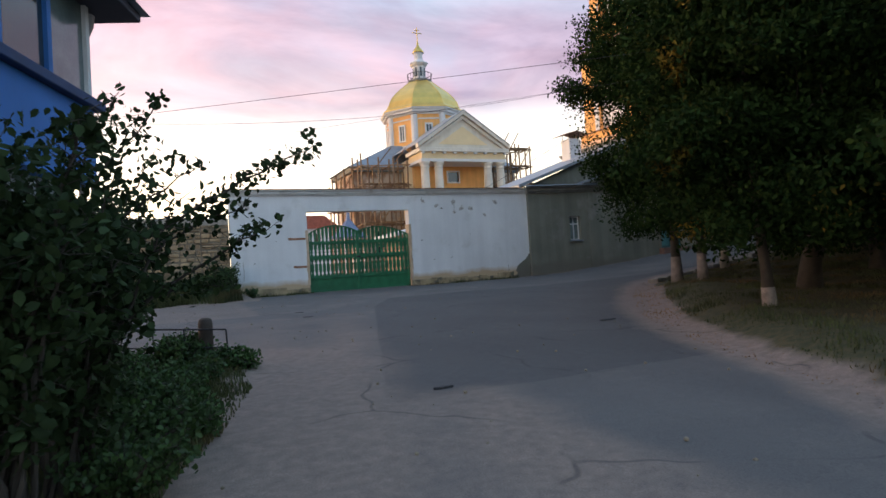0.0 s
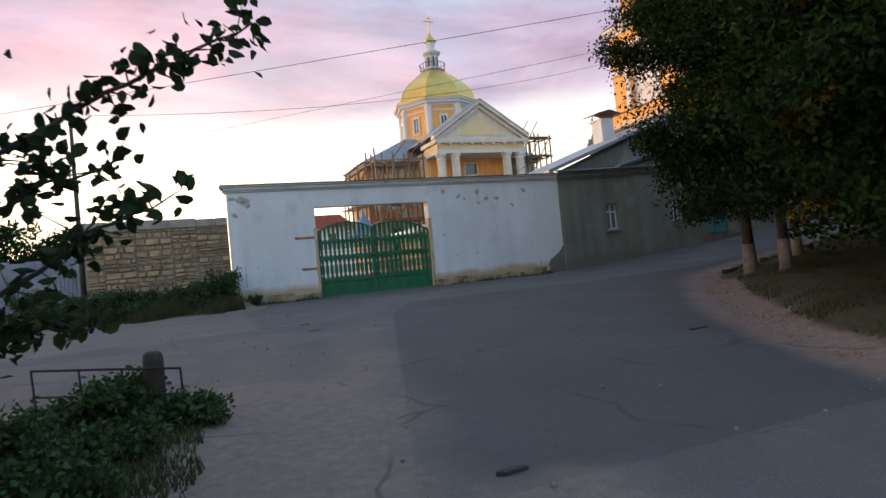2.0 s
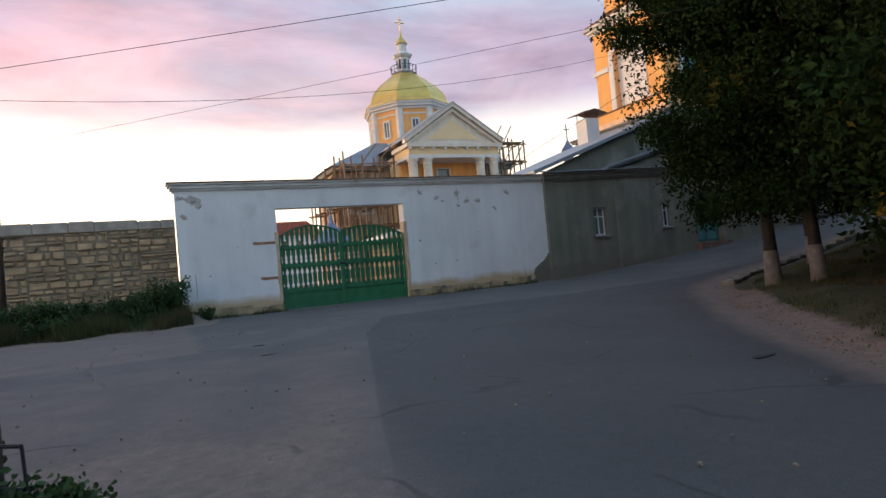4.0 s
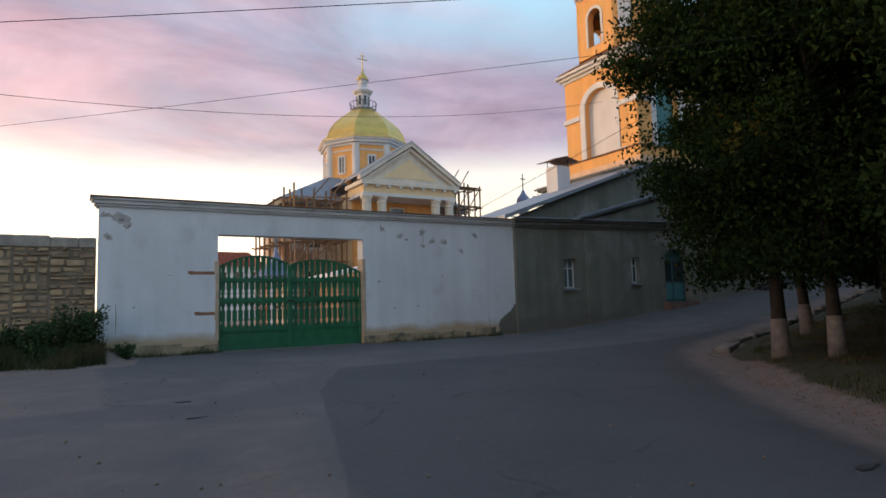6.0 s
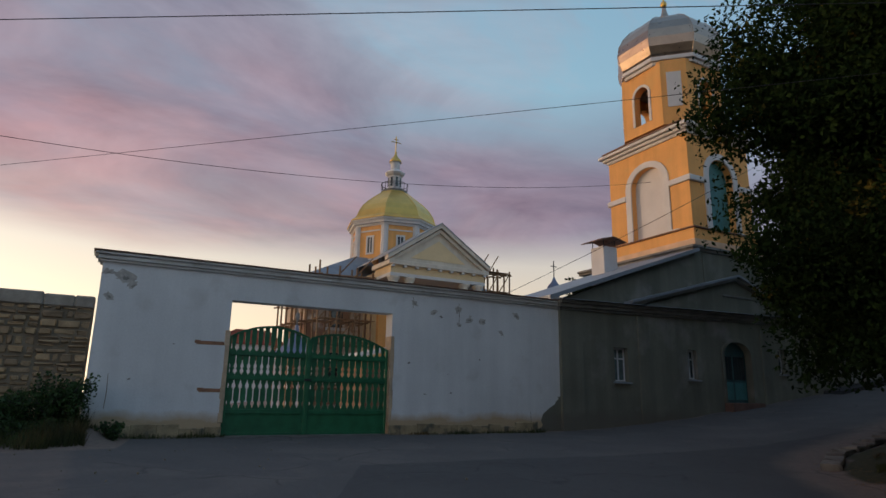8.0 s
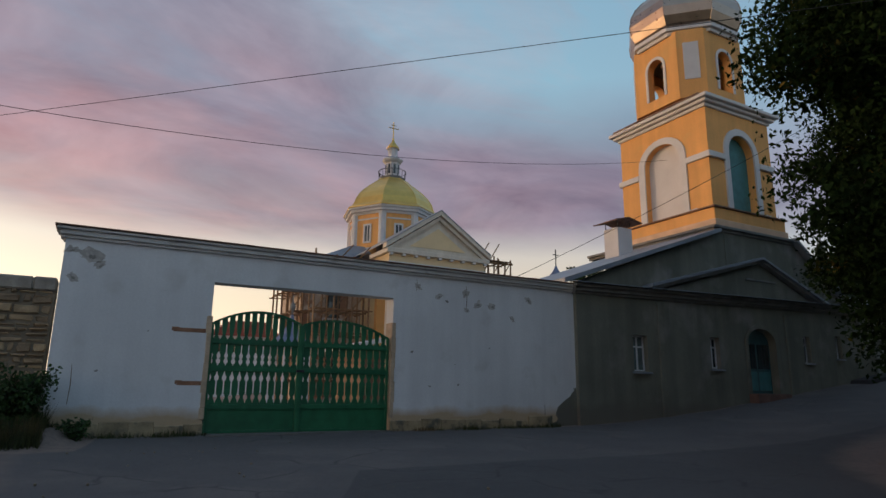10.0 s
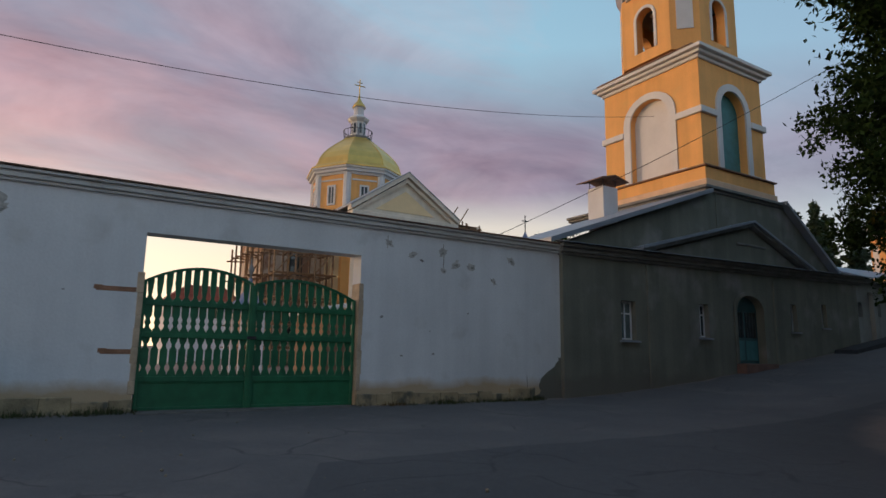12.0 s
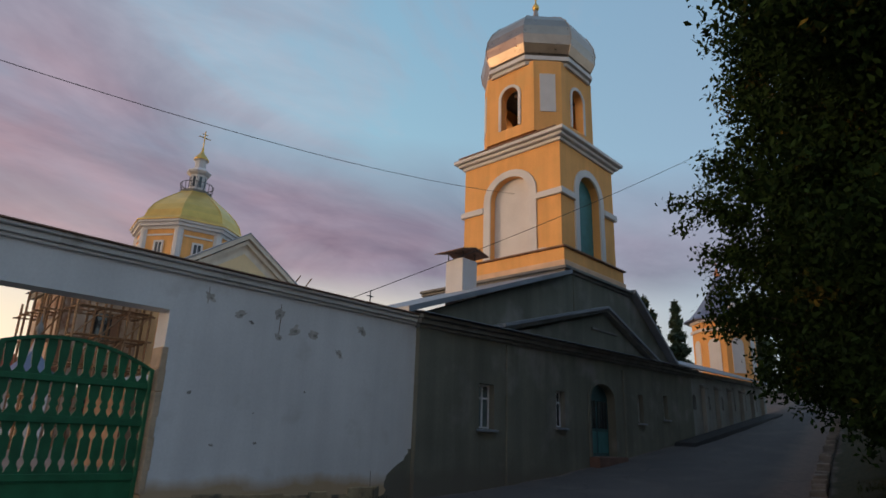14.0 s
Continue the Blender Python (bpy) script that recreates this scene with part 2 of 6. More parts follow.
LITTER = mat("dry_leaf_litter", (0.24, 0.13, 0.05), 0.9, vary=0.2, scale=3, bump=0.0, per_island=0.5)


def ground_material():
    """Asphalt with a newer darker patch, worn to dust at its edges, where the attribute road is above nought; soil elsewhere."""
    m = bpy.data.materials.new("asphalt_and_dust")
    m.use_nodes = True
    nt = m.node_tree
    N, L = nt.nodes.new, nt.links.new
    p = nt.nodes["Principled BSDF"]
    tc = N("ShaderNodeTexCoord").outputs["Object"]

    def noise_of(s, detail=6.0):
        n = N("ShaderNodeTexNoise")
        n.inputs["Scale"].default_value, n.inputs["Detail"].default_value = s, detail
        L(tc, n.inputs["Vector"])
        return n.outputs[0]

    def mixed(fac, a, b, kind="MIX"):
        n = N("ShaderNodeMix")
        n.data_type, n.blend_type = "RGBA", kind
        if isinstance(fac, float):
            n.inputs[0].default_value = fac
        else:
            L(fac, n.inputs[0])
        for i, v in ((6, a), (7, b)):
            if isinstance(v, tuple):
                n.inputs[i].default_value = (*v, 1)
            else:
                L(v, n.inputs[i])
        return n.outputs[2]

    def span(value, lo, hi, a=0.0, b=1.0):
        n = N("ShaderNodeMapRange")
        L(value, n.inputs[0])
        for i, v in enumerate((lo, hi, a, b)):
            n.inputs[i + 1].default_value = v
        return n.outputs[0]

    def attr(name, wobble):
        a = N("ShaderNodeAttribute")
        a.attribute_name = name
        n = N("ShaderNodeMath")
        n.operation = "MULTIPLY_ADD"
        L(noise_of(1.6, 8.0), n.inputs[0])
        n.inputs[1].default_value = wobble
        L(a.outputs["Fac"], n.inputs[2])
        return n.outputs[0]

    fine, mid, big = noise_of(90.0, 4.0), noise_of(9.0), noise_of(0.55)
    asphalt = mixed(span(big, 0.3, 0.7), (0.105, 0.099, 0.098), (0.130, 0.121, 0.117))
    asphalt = mixed(span(noise_of(0.8, 12.0), 0.50, 0.66, 0.0, 0.6), asphalt, (0.160, 0.142, 0.132))
    asphalt = mixed(span(attr("patch", 0.25), 0.10, 0.16), asphalt, mixed(span(big, 0.3, 0.7), (0.078, 0.076, 0.077), (0.096, 0.092, 0.092)))
    asphalt = mixed(1.0, asphalt, mixed(span(fine, 0.3, 0.7), (0.72, 0.72, 0.72), (1.25, 1.24, 1.22)), "MULTIPLY")
    soil = mixed(span(mid, 0.3, 0.7), (0.185, 0.140, 0.118), (0.28, 0.215, 0.178))
    soil = mixed(1.0, soil, mixed(span(fine, 0.25, 0.75), (0.7, 0.7, 0.7), (1.2, 1.2, 1.2)), "MULTIPLY")
    # turf earth; its dark colour also holds the shade under the trees
    earth = mixed(span(mid, 0.35, 0.65), (0.038, 0.042, 0.020), (0.085, 0.074, 0.038))
    dust = mixed(span(attr("dust", 0.6), 0.48, 1.10, 0.0, 0.85), asphalt, soil)
    col = mixed(span(attr("road", 0.7), 0.22, 0.50), soil, dust)
    col = mixed(span(attr("turf", 1.0), 0.78, 1.15), col, earth)
    crack = N("ShaderNodeTexVoronoi")
    crack.feature = "DISTANCE_TO_EDGE"
    crack.inputs["Scale"].default_value = 0.42
    warp = N("ShaderNodeMix")
    warp.data_type, warp.blend_type = "RGBA", "LINEAR_LIGHT"
    warp.inputs[0].default_value = 0.35
    L(tc, warp.inputs[6])
    wn = N("ShaderNodeTexNoise")
    wn.inputs["Scale"].default_value = 1.1
    L(tc, wn.inputs["Vector"])
    L(wn.outputs["Color"], warp.inputs[7])
    L(warp.outputs[2], crack.inputs["Vector"])
    line = span(crack.outputs["Distance"], 0.004, 0.014, 0.45, 0.0)
    gate = N("ShaderNodeMath")
    gate.operation = "MULTIPLY"
    L(line, gate.inputs[0])
    L(span(noise_of(0.8), 0.50, 0.58), gate.inputs[1])
    col = mixed(gate.outputs[0], col, (0.03, 0.03, 0.03))
    L(col, p.inputs["Base Color"])
    L(span(mid, 0.2, 0.8, 0.78, 0.97), p.inputs["Roughness"])
    p.inputs["Specular IOR Level"].default_value = 0.25
    b = N("ShaderNodeBump")
    b.inputs["Strength"].default_value, b.inputs["Distance"].default_value = 0.35, 0.02
    L(mixed(0.5, fine, mid), b.inputs["Height"])
    L(b.outputs[0], p.inputs["Normal"])
    return m


# ---------------------------------------------------------------- mesh helpers
def finish(name, bm, material, smooth=False):
    bmesh.ops.recalc_face_normals(bm, faces=bm.faces)
    me = bpy.data.meshes.new(name)
    bm.to_mesh(me)
    bm.free()
    if smooth:
        for f in me.polygons:
            f.use_smooth = True
    me.materials.append(material)
    return me


def thing(name, label, category, at=(0, 0, 0), group="", kind=""):
    ob = new(name)
    ob.empty_display_size = 0.2
    ob.matrix_basis = Matrix.Translation(at)
    return tagged(ob, label, category, group, kind)


def under(ob, parent):
    """Makes ob, built in world coordinates, a part of parent."""
    chain, m = parent, Matrix.Identity(4)
    while chain:
        m = chain.matrix_basis @ m if not chain.parent else chain.matrix_parent_inverse @ chain.matrix_basis @ m
        chain = chain.parent
    ob.parent = parent
    ob.matrix_parent_inverse = m.inverted()
    return ob


def part(name, bm, material, parent=None, label="", smooth=False):
    ob = new(name, finish(name, bm, material, smooth))
    if parent:
        under(ob, parent)
    return tagged(ob, label)


def whole(name, bm, material, label, category, group="", kind="", smooth=False):
    return tagged(new(name, finish(name, bm, material, smooth)), label, category, group, kind)


def box(x0, y0, z0, x1, y1, z1, bm=None, bevel=0.0):
    own = bmesh.new()
    vs = [own.verts.new((x, y, z)) for z in (z0, z1) for y in (y0, y1) for x in (x0, x1)]
    for f in ((0, 2, 3, 1), (4, 5, 7, 6), (0, 1, 5, 4), (2, 6, 7, 3), (0, 4, 6, 2), (1, 3, 7, 5)):
        own.faces.new([vs[i] for i in f])
    if bevel:
        bmesh.ops.bevel(own, geom=own.edges[:], offset=bevel, segments=1, affect="EDGES")
    return joined(bm, own)


def joined(bm, own):
    if bm is None:
        return own
    table = {v: bm.verts.new(v.co) for v in own.verts}
    for f in own.faces:
        bm.faces.new([table[v] for v in f.verts])
    own.free()
    return bm


def prism(points, a, b, axis="y", bm=None):
    """Extrudes an outline; axis y: points are (x, z); axis x: (y, z); axis z: (x, y)."""
    own = bmesh.new()

    def place(p, d):
        return {"y": (p[0], d, p[1]), "x": (d, p[0], p[1]), "z": (p[0], p[1], d)}[axis]

    lo, hi = [own.verts.new(place(p, a)) for p in points], [own.verts.new(place(p, b)) for p in points]
    own.faces.new(lo)
    own.faces.new(hi[::-1])
    for i in range(len(points)):
        j = (i + 1) % len(points)
        own.faces.new((lo[i], lo[j], hi[j], hi[i]))
    return joined(bm, own)


def tube(points, radii, seg=8, bm=None):
    """A tapered, bent round bar along points."""
    own = bmesh.new()
    rings = []
    pts = [Vector(p) for p in points]
    for i, p in enumerate(pts):
        d = (pts[min(i + 1, len(pts) - 1)] - pts[max(i - 1, 0)]).normalized()
        u = d.orthogonal().normalized() if abs(d.z) > 0.98 else d.cross(Vector((0, 0, 1))).normalized()
        v = d.cross(u)
        r = radii[i] if isinstance(radii, (list, tuple)) else radii
        rings.append([own.verts.new(p + r * (math.cos(a) * u + math.sin(a) * v)) for a in (2 * math.pi * k / seg for k in range(seg))])
    for a, b in zip(rings, rings[1:]):
        for k in range(seg):
            own.faces.new((a[k], a[(k + 1) % seg], b[(k + 1) % seg], b[k]))
    own.faces.new(rings[0][::-1])
    own.faces.new(rings[-1])
    return joined(bm, own)


def lathe(profile, cx, cy, seg=24, turn=0.0, bm=None):
    """Turns (radius, z) round the upright through cx, cy."""
    own = bmesh.new()
    rings = []
    for r, z in profile:
        rings.append([own.verts.new((cx + max(r, 0.004) * math.cos(turn + 2 * math.pi * k / seg), cy + max(r, 0.004) * math.sin(turn + 2 * math.pi * k / seg), z)) for k in range(seg)])
    for a, b in zip(rings, rings[1:]):
        for k in range(seg):
            own.faces.new((a[k], a[(k + 1) % seg], b[(k + 1) % seg], b[k]))
    own.faces.new(rings[0][::-1])
    own.faces.new(rings[-1])
    return joined(bm, own)


def arch_points(x0, x1, z0, z1, rise, n=12):
    """Outline of an opening with an arched head; rise: the height of the head."""
    cx, half = (x0 + x1) / 2, (x1 - x0) / 2
    top = [(cx + half * math.cos(math.pi * k / n), z1 - rise + rise * math.sin(math.pi * k / n)) for k in range(n + 1)]
    return [(x0, z0), (x1, z0)] + top


def pierced(x0, x1, z0, z1, y0, y1, openings, bm=None):
    """An upright slab along x with openings (x0, x1, z0, z1, rise)."""
    bm = bm or bmesh.new()
    xs = sorted({x0, x1, *[v for o in openings for v in o[:2]]})
    for a, b in zip(xs, xs[1:]):
        holes = sorted([o for o in openings if o[0] <= a + 1e-6 and o[1] >= b - 1e-6], key=lambda o: o[2])
        z = z0
        for o in holes:
            if o[2] > z:
                box(a, y0, z, b, y1, o[2], bm)
            z = o[3]
        box(a, y0, z, b, y1, z1, bm)
    for o in openings:
        if o[4]:
            ring = arch_points(*o[:4], o[4])[2:]
            cx = (o[0] + o[1]) / 2
            right = [p for p in ring if p[0] >= cx - 1e-6]
            left = [p for p in ring if p[0] <= cx + 1e-6]
            prism(right + [(o[1], o[3] + 0.002)], y0, y1, "y", bm)
            prism(left + [(o[0], o[3] + 0.002)], y0, y1, "y", bm)
    return bm


def turned(bm, cx, cy, degrees):
    bmesh.ops.rotate(bm, cent=(cx, cy, 0), matrix=Matrix.Rotation(radians(degrees), 3, "Z"), verts=bm.verts)
    return bm


def height(x, y):
    """The lie of the land: it climbs gently to the wall and along the street to the east; the tree island stands a little higher."""
    u = max(min(x, 60.0), -60.0)
    z = 0.0285 * (max(min(y, 24.0), -40.0) + 1.5) + 0.1725 * math.log1p(math.exp((u - 17.0) / 1.5)) + 0.08 * math.log1p(math.exp((u - 29.0) / 2.0))
    if x > 4.6:
        z += 0.24 * smooth_in(island_edge(x) - y, 0.25, 2.2)
    return z


def rnd(a, b):
    return random.uniform(a, b)


# ---------------------------------------------------------------- ground
def smooth_in(v, a, b):
    t = max(0.0, min(1.0, (v - a) / (b - a)))
    return t * t * (3 - 2 * t)


def island_edge(x):
    """The northern edge of the tree island, west to east."""
    pts = [(-40, -20), (4.6, 0.5), (5.6, 2.2), (6.5, 4.4), (7.2, 5.9), (8.4, 7.9), (10.5, 10.6), (12.7, 13.0), (14.2, 14.4), (16.5, 15.6), (21.5, 16.6), (27, 17.6), (36, 19.0), (60, 22.0), (400, 40)]
    for (a, b), (c, d) in zip(pts, pts[1:]):
        if a <= x <= c:
            return b + (d - b) * (x - a) / (c - a)
    return -20


def left_edge(y):
    """The eastern edge of the garden strip on the western side."""
    pts = [(-60, -1.2), (0, -0.75), (3.2, 0.0), (4.3, 0.42), (5.8, 0.8), (7.4, 1.2), (8.2, 1.0), (8.9, 0.2), (9.6, -3.0), (10.5, -30)]
    for (a, b), (c, d) in zip(pts, pts[1:]):
        if a <= y <= c:
            return b + (d - b) * (y - a) / (c - a)
    return -60


def ground_masks(x, y):
    isl = y - island_edge(x) if x > 4.6 else min(y + 8, 6 - x) if y > -8 else 6 - x
    road = min(isl / 1.2, (x - left_edge(y)) / 1.0, 1.0)
    bank = 20.6 - 0.10 * (2.0 - x) - y if x < 3.2 else 22.75 - y
    road = max(-1.0, min(road, bank / 1.0))
    dust = 1.0 - smooth_in(min(isl, (x - left_edge(y)) * 0.55), 0.2, 1.5)
    seam = 2.0 + (y - 4.8) * 0.305 if y > 4.4 else 3.1
    if x < seam + 0.4 and y < 14:
        ruts = 0.86 + 0.14 * math.sin((x - 0.25 * y) * 4.2)
        dust = max(dust, (0.85 - 0.45 * smooth_in(y, 6.0, 12.5)) * ruts * (1.0 - smooth_in(x - seam, -0.3, 0.4)))
    if x < 2.4 and y > 15:
        dust = max(dust, 0.5)
    # beyond x 13.5 turf starts at the kerb, doubling as painted tree shade
    turf = (smooth_in(-isl, 0.4, 1.5) if x < 13.5 else smooth_in(-isl, 0.1, 0.7)) if x > 4.6 else 0.0
    turf = max(turf, smooth_in(left_edge(y) - x, 0.1, 0.9) if y < 9.6 else 0.0, smooth_in(y - 21.2, 0, 0.6) if x < 2.2 else 0.0)
    line = 2.0 + (y - 4.8) * 0.305 if y < 15 else 5.15 + (y - 15) * 0.5
    patch = max(-1.0, min(1.0, (x - line) / 0.5, (17.5 - y) / 1.0, (y - 4.4) / 0.4))
    return road, dust, turf, patch


def build_ground():
    xs = [-900, -300, -120, -60, -30, -18, -12] + [-8 + 0.4 * i for i in range(123)] + [44, 50, 58, 70, 100, 200, 400, 900]
    ys = [-900, -300, -100, -50, -25, -14] + [-8 + 0.4 * i for i in range(81)] + [26, 30, 36, 45, 60, 80, 110, 160, 300, 900]
    verts, masks = [], []
    for y in ys:
        for x in xs:
            z = height(x, y)
            if y > 24:
                z -= 0.010 * (y - 24) if y < 160 else 1.36
            r = ground_masks(x, y)
            inner = -8 < x < 42 and -8 < y < 24.4
            if inner:
                z += 0.03 * noise.noise((x * 0.7, y * 0.7, 0)) + 0.015 * noise.noise((x * 2, y * 2, 3))
                z += 0.03 * r[2] * (1 + noise.noise((x * 1.3, y * 1.3, 7)))
                if x < 2.6 and y > 20.5:
                    z += 0.22 * smooth_in(y, 20.6, 22.8)
            verts.append((x, y, z))
            masks.append(r)
    n = len(xs)
    faces = [(j * n + i, j * n + i + 1, (j + 1) * n + i + 1, (j + 1) * n + i) for j in range(len(ys) - 1) for i in range(n - 1)]
    me = bpy.data.meshes.new("ground")
    me.from_pydata(verts, [], faces)
    for k, name in enumerate(("road", "dust", "turf", "patch")):
        me.attributes.new(name, "FLOAT", "POINT").data.foreach_set("value", [m[k] for m in masks])
    for f in me.polygons:
        f.use_smooth = True
    me.materials.append(ground_material())
    tagged(new("ground", me), "cracked grey asphalt street with dusty worn edges and bare soil", "ground", kind="structure")


build_ground()

WY = 22.87      # face of the white wall
GX0, GX1, GZ = 5.02, 9.28, 3.88     # gate opening
WX0, WX1, WTOP = 2.16, 15.05, 4.50
WALL_D = 0.42


# ---------------------------------------------------------------- white wall with the gate opening
def white_wall():
    pts = [(WX0, 0.2), (GX0, 0.2), (GX0, GZ), (GX1, GZ), (GX1, 0.2), (WX1, 0.2), (WX1, WTOP), (WX0, WTOP)]
    wall = whole("wall_white", prism(pts, WY, WY + WALL_D), WHITE_WALL, "whitewashed plaster street wall with chipped spots and a stained foot", "wall", kind="structure")
    steps = [(0.00, 4.50, 0.06, 4.56), (0.0, 4.56, 0.11, 4.66), (0.0, 4.66, 0.17, 4.72)]
    bm = bmesh.new()
    for _, z0, out, z1 in steps:
        box(WX0 - out, WY - out, z0, WX1, WY + WALL_D + out, z1 - 0.002, bm, 0.012)
    part("cornice", bm, PALE_CORNICE, wall, "stepped pale plaster cornice")
    bm = bmesh.new()
    x = WX0 - 0.21
    while x < WX1 - 0.1:
        e = min(x + 1.9, WX1)
        t = rnd(-0.006, 0.006)
        box(x + 0.004, WY - 0.21, 4.722 + t, e, WY + WALL_D + 0.2, 4.745 + t, bm)
        x = e
    part("cap_sheet", bm, RUST_METAL, wall, "rust-brown sheet metal coping")
    # bare jambs and plinth ends of the gate
    for x0, x1 in ((GX0 - 0.10, GX0 + 0.03), (GX1 - 0.03, GX1 + 0.10)):
        bm = bmesh.new()
        z = 1.0
        while z < 3.0:
            h = rnd(0.16, 0.4)
            w = rnd(0.0, 0.04)
            box(x0 + (w if x0 < 6 else 0), WY - 0.015, z, x1 - (0 if x0 < 6 else w), WY + WALL_D - 0.05, z + h, bm, 0.012)
            z += h
        part("jamb", bm, JAMB, wall, "jamb with broken plaster and bare masonry")
    for x0, x1 in ((WX0 - 0.02, GX0 + 0.02), (GX1 - 0.02, WX1 - 0.9)):
        bm = bmesh.new()
        x = x0
        while x < x1:
            e = min(x + rnd(0.35, 0.7), x1)
            hz = height(x, WY) + rnd(0.16, 0.30)
            box(x, WY - rnd(0.02, 0.05), 0.1, e, WY + 0.02, hz, bm, 0.015)
            x = e
        part("plinth", bm, mat("stained_plinth", (0.36, 0.28, 0.17), 0.95, vary=0.3, scale=3, bump=0.6, second=((0.13, 0.12, 0.09), 0.5, 0.65, 4)), wall, "crumbling stained plaster foot")
    # slots of former hinges
    for x0, z0, x1 in ((4.30, 2.78, 4.93), (4.46, 1.69, 4.95)):
        bm = box(x0, WY - 0.006, z0, x1, WY + 0.03, z0 + 0.085, None, 0.006)
        box(x0 - 0.04, WY - 0.004, z0 + 0.02, x0 + 0.1, WY + 0.03, z0 + 0.10, bm, 0.006)
        part("hinge_slot", bm, BRICK, wall, "broken-out slot showing red brick")
    # spots of fallen plaster
    spots = [(2.62, 4.20, 0.17), (2.36, 3.74, 0.10), (2.28, 4.28, 0.09), (2.80, 4.02, 0.09), (11.73, 3.90, 0.11), (12.20, 3.88, 0.10), (12.86, 3.58, 0.08), (10.55, 4.02, 0.09), (13.40, 4.14, 0.10), (11.35, 4.15, 0.10), (11.40, 3.72, 0.07), (9.95, 4.22, 0.08), (10.80, 3.90, 0.06), (9.81, 2.57, 0.05), (10.33, 1.74, 0.04), (11.15, 1.79, 0.04), (2.98, 1.94, 0.04), (3.82, 2.76, 0.025), (11.05, 2.3, 0.02), (12.1, 2.75, 0.03)]
    pale = mat("bare_pale_plaster", (0.46, 0.44, 0.41), 0.95, vary=0.25, scale=8, bump=0.6)
    grey = mat("bare_grey_plaster", (0.27, 0.26, 0.24), 0.95, vary=0.25, scale=8, bump=0.6)
    for x, z, r in spots:
        n = 17
        tilt = rnd(-0.7, 0.7)
        def flake(cx, cz, q):
            out = []
            for k in range(n):
                u, w = q * rnd(0.45, 1.25) * math.cos(2 * math.pi * k / n), q * rnd(0.25, 0.75) * math.sin(2 * math.pi * k / n)
                out.append((cx + u * math.cos(tilt) - w * math.sin(tilt), cz + u * math.sin(tilt) + w * math.cos(tilt)))
            return out
        if r > 0.06:
            scar = part("plaster_scar", prism(flake(x, z, r * 1.5), WY - 0.003, WY + 0.01), pale, wall, "flaked spot of bare plaster")
            part("scar_core", prism(flake(x + 0.02, z - 0.02, r * 0.5), WY - 0.006, WY + 0.01), grey, scar)
        else:
            part("plaster_chip", prism(flake(x, z, r), WY - 0.003, WY + 0.01), grey, wall, "small dark chip")
    for x, z0, z1 in ((2.56, 1.3, 2.05), (13.9, 0.8, 1.3), (11.38, 3.7, 4.35), (9.9, 4.1, 4.4)):
        pts = [(x, z0), (x + 0.012, z0), (x + 0.03, (z0 + z1) / 2), (x + 0.01, z1), (x, z1), (x + 0.012, (z0 + z1) / 2)]
        part("crack", prism(pts, WY - 0.002, WY + 0.01), MORTAR, wall)
    # ragged grey cement repair beside the annex
    pts = [(15.05, 0.4), (15.05, 1.75)]
    for k in range(15):
        z = 1.75 - k * 0.075
        pts.append((14.98 - smooth_in(k, 1, 8) * 0.62 - rnd(0, 0.10) - (0.2 if k > 12 else 0), z))
    pts.append((14.15, 0.4))
    part("cement_repair", prism(pts, WY - 0.006, WY + 0.01), GREY_WALL, wall, "ragged grey cement repair")


white_wall()


# ---------------------------------------------------------------- green gate
def gap_at(u):
    """Width of the slot between two planks at the height u over the gate's foot."""
    def bulb(c, h, w):
        return w * max(0.0, 1 - ((u - c) / h) ** 2) ** 0.6
    if 0.62 < u < 1.28:
        return max(0.030, bulb(1.15, 0.075, 0.098), bulb(0.75, 0.065, 0.090)) if 0.66 < u < 1.27 else 0.026
    if 1.40 < u < 1.86:
        return max(0.026, bulb(1.62, 0.055, 0.086), bulb(1.50, 0.060, 0.092))
    if u > 1.98:
        return max(0.042, bulb(2.06, 0.07, 0.098)) if u < 2.5 else 0.050
    return 0.0


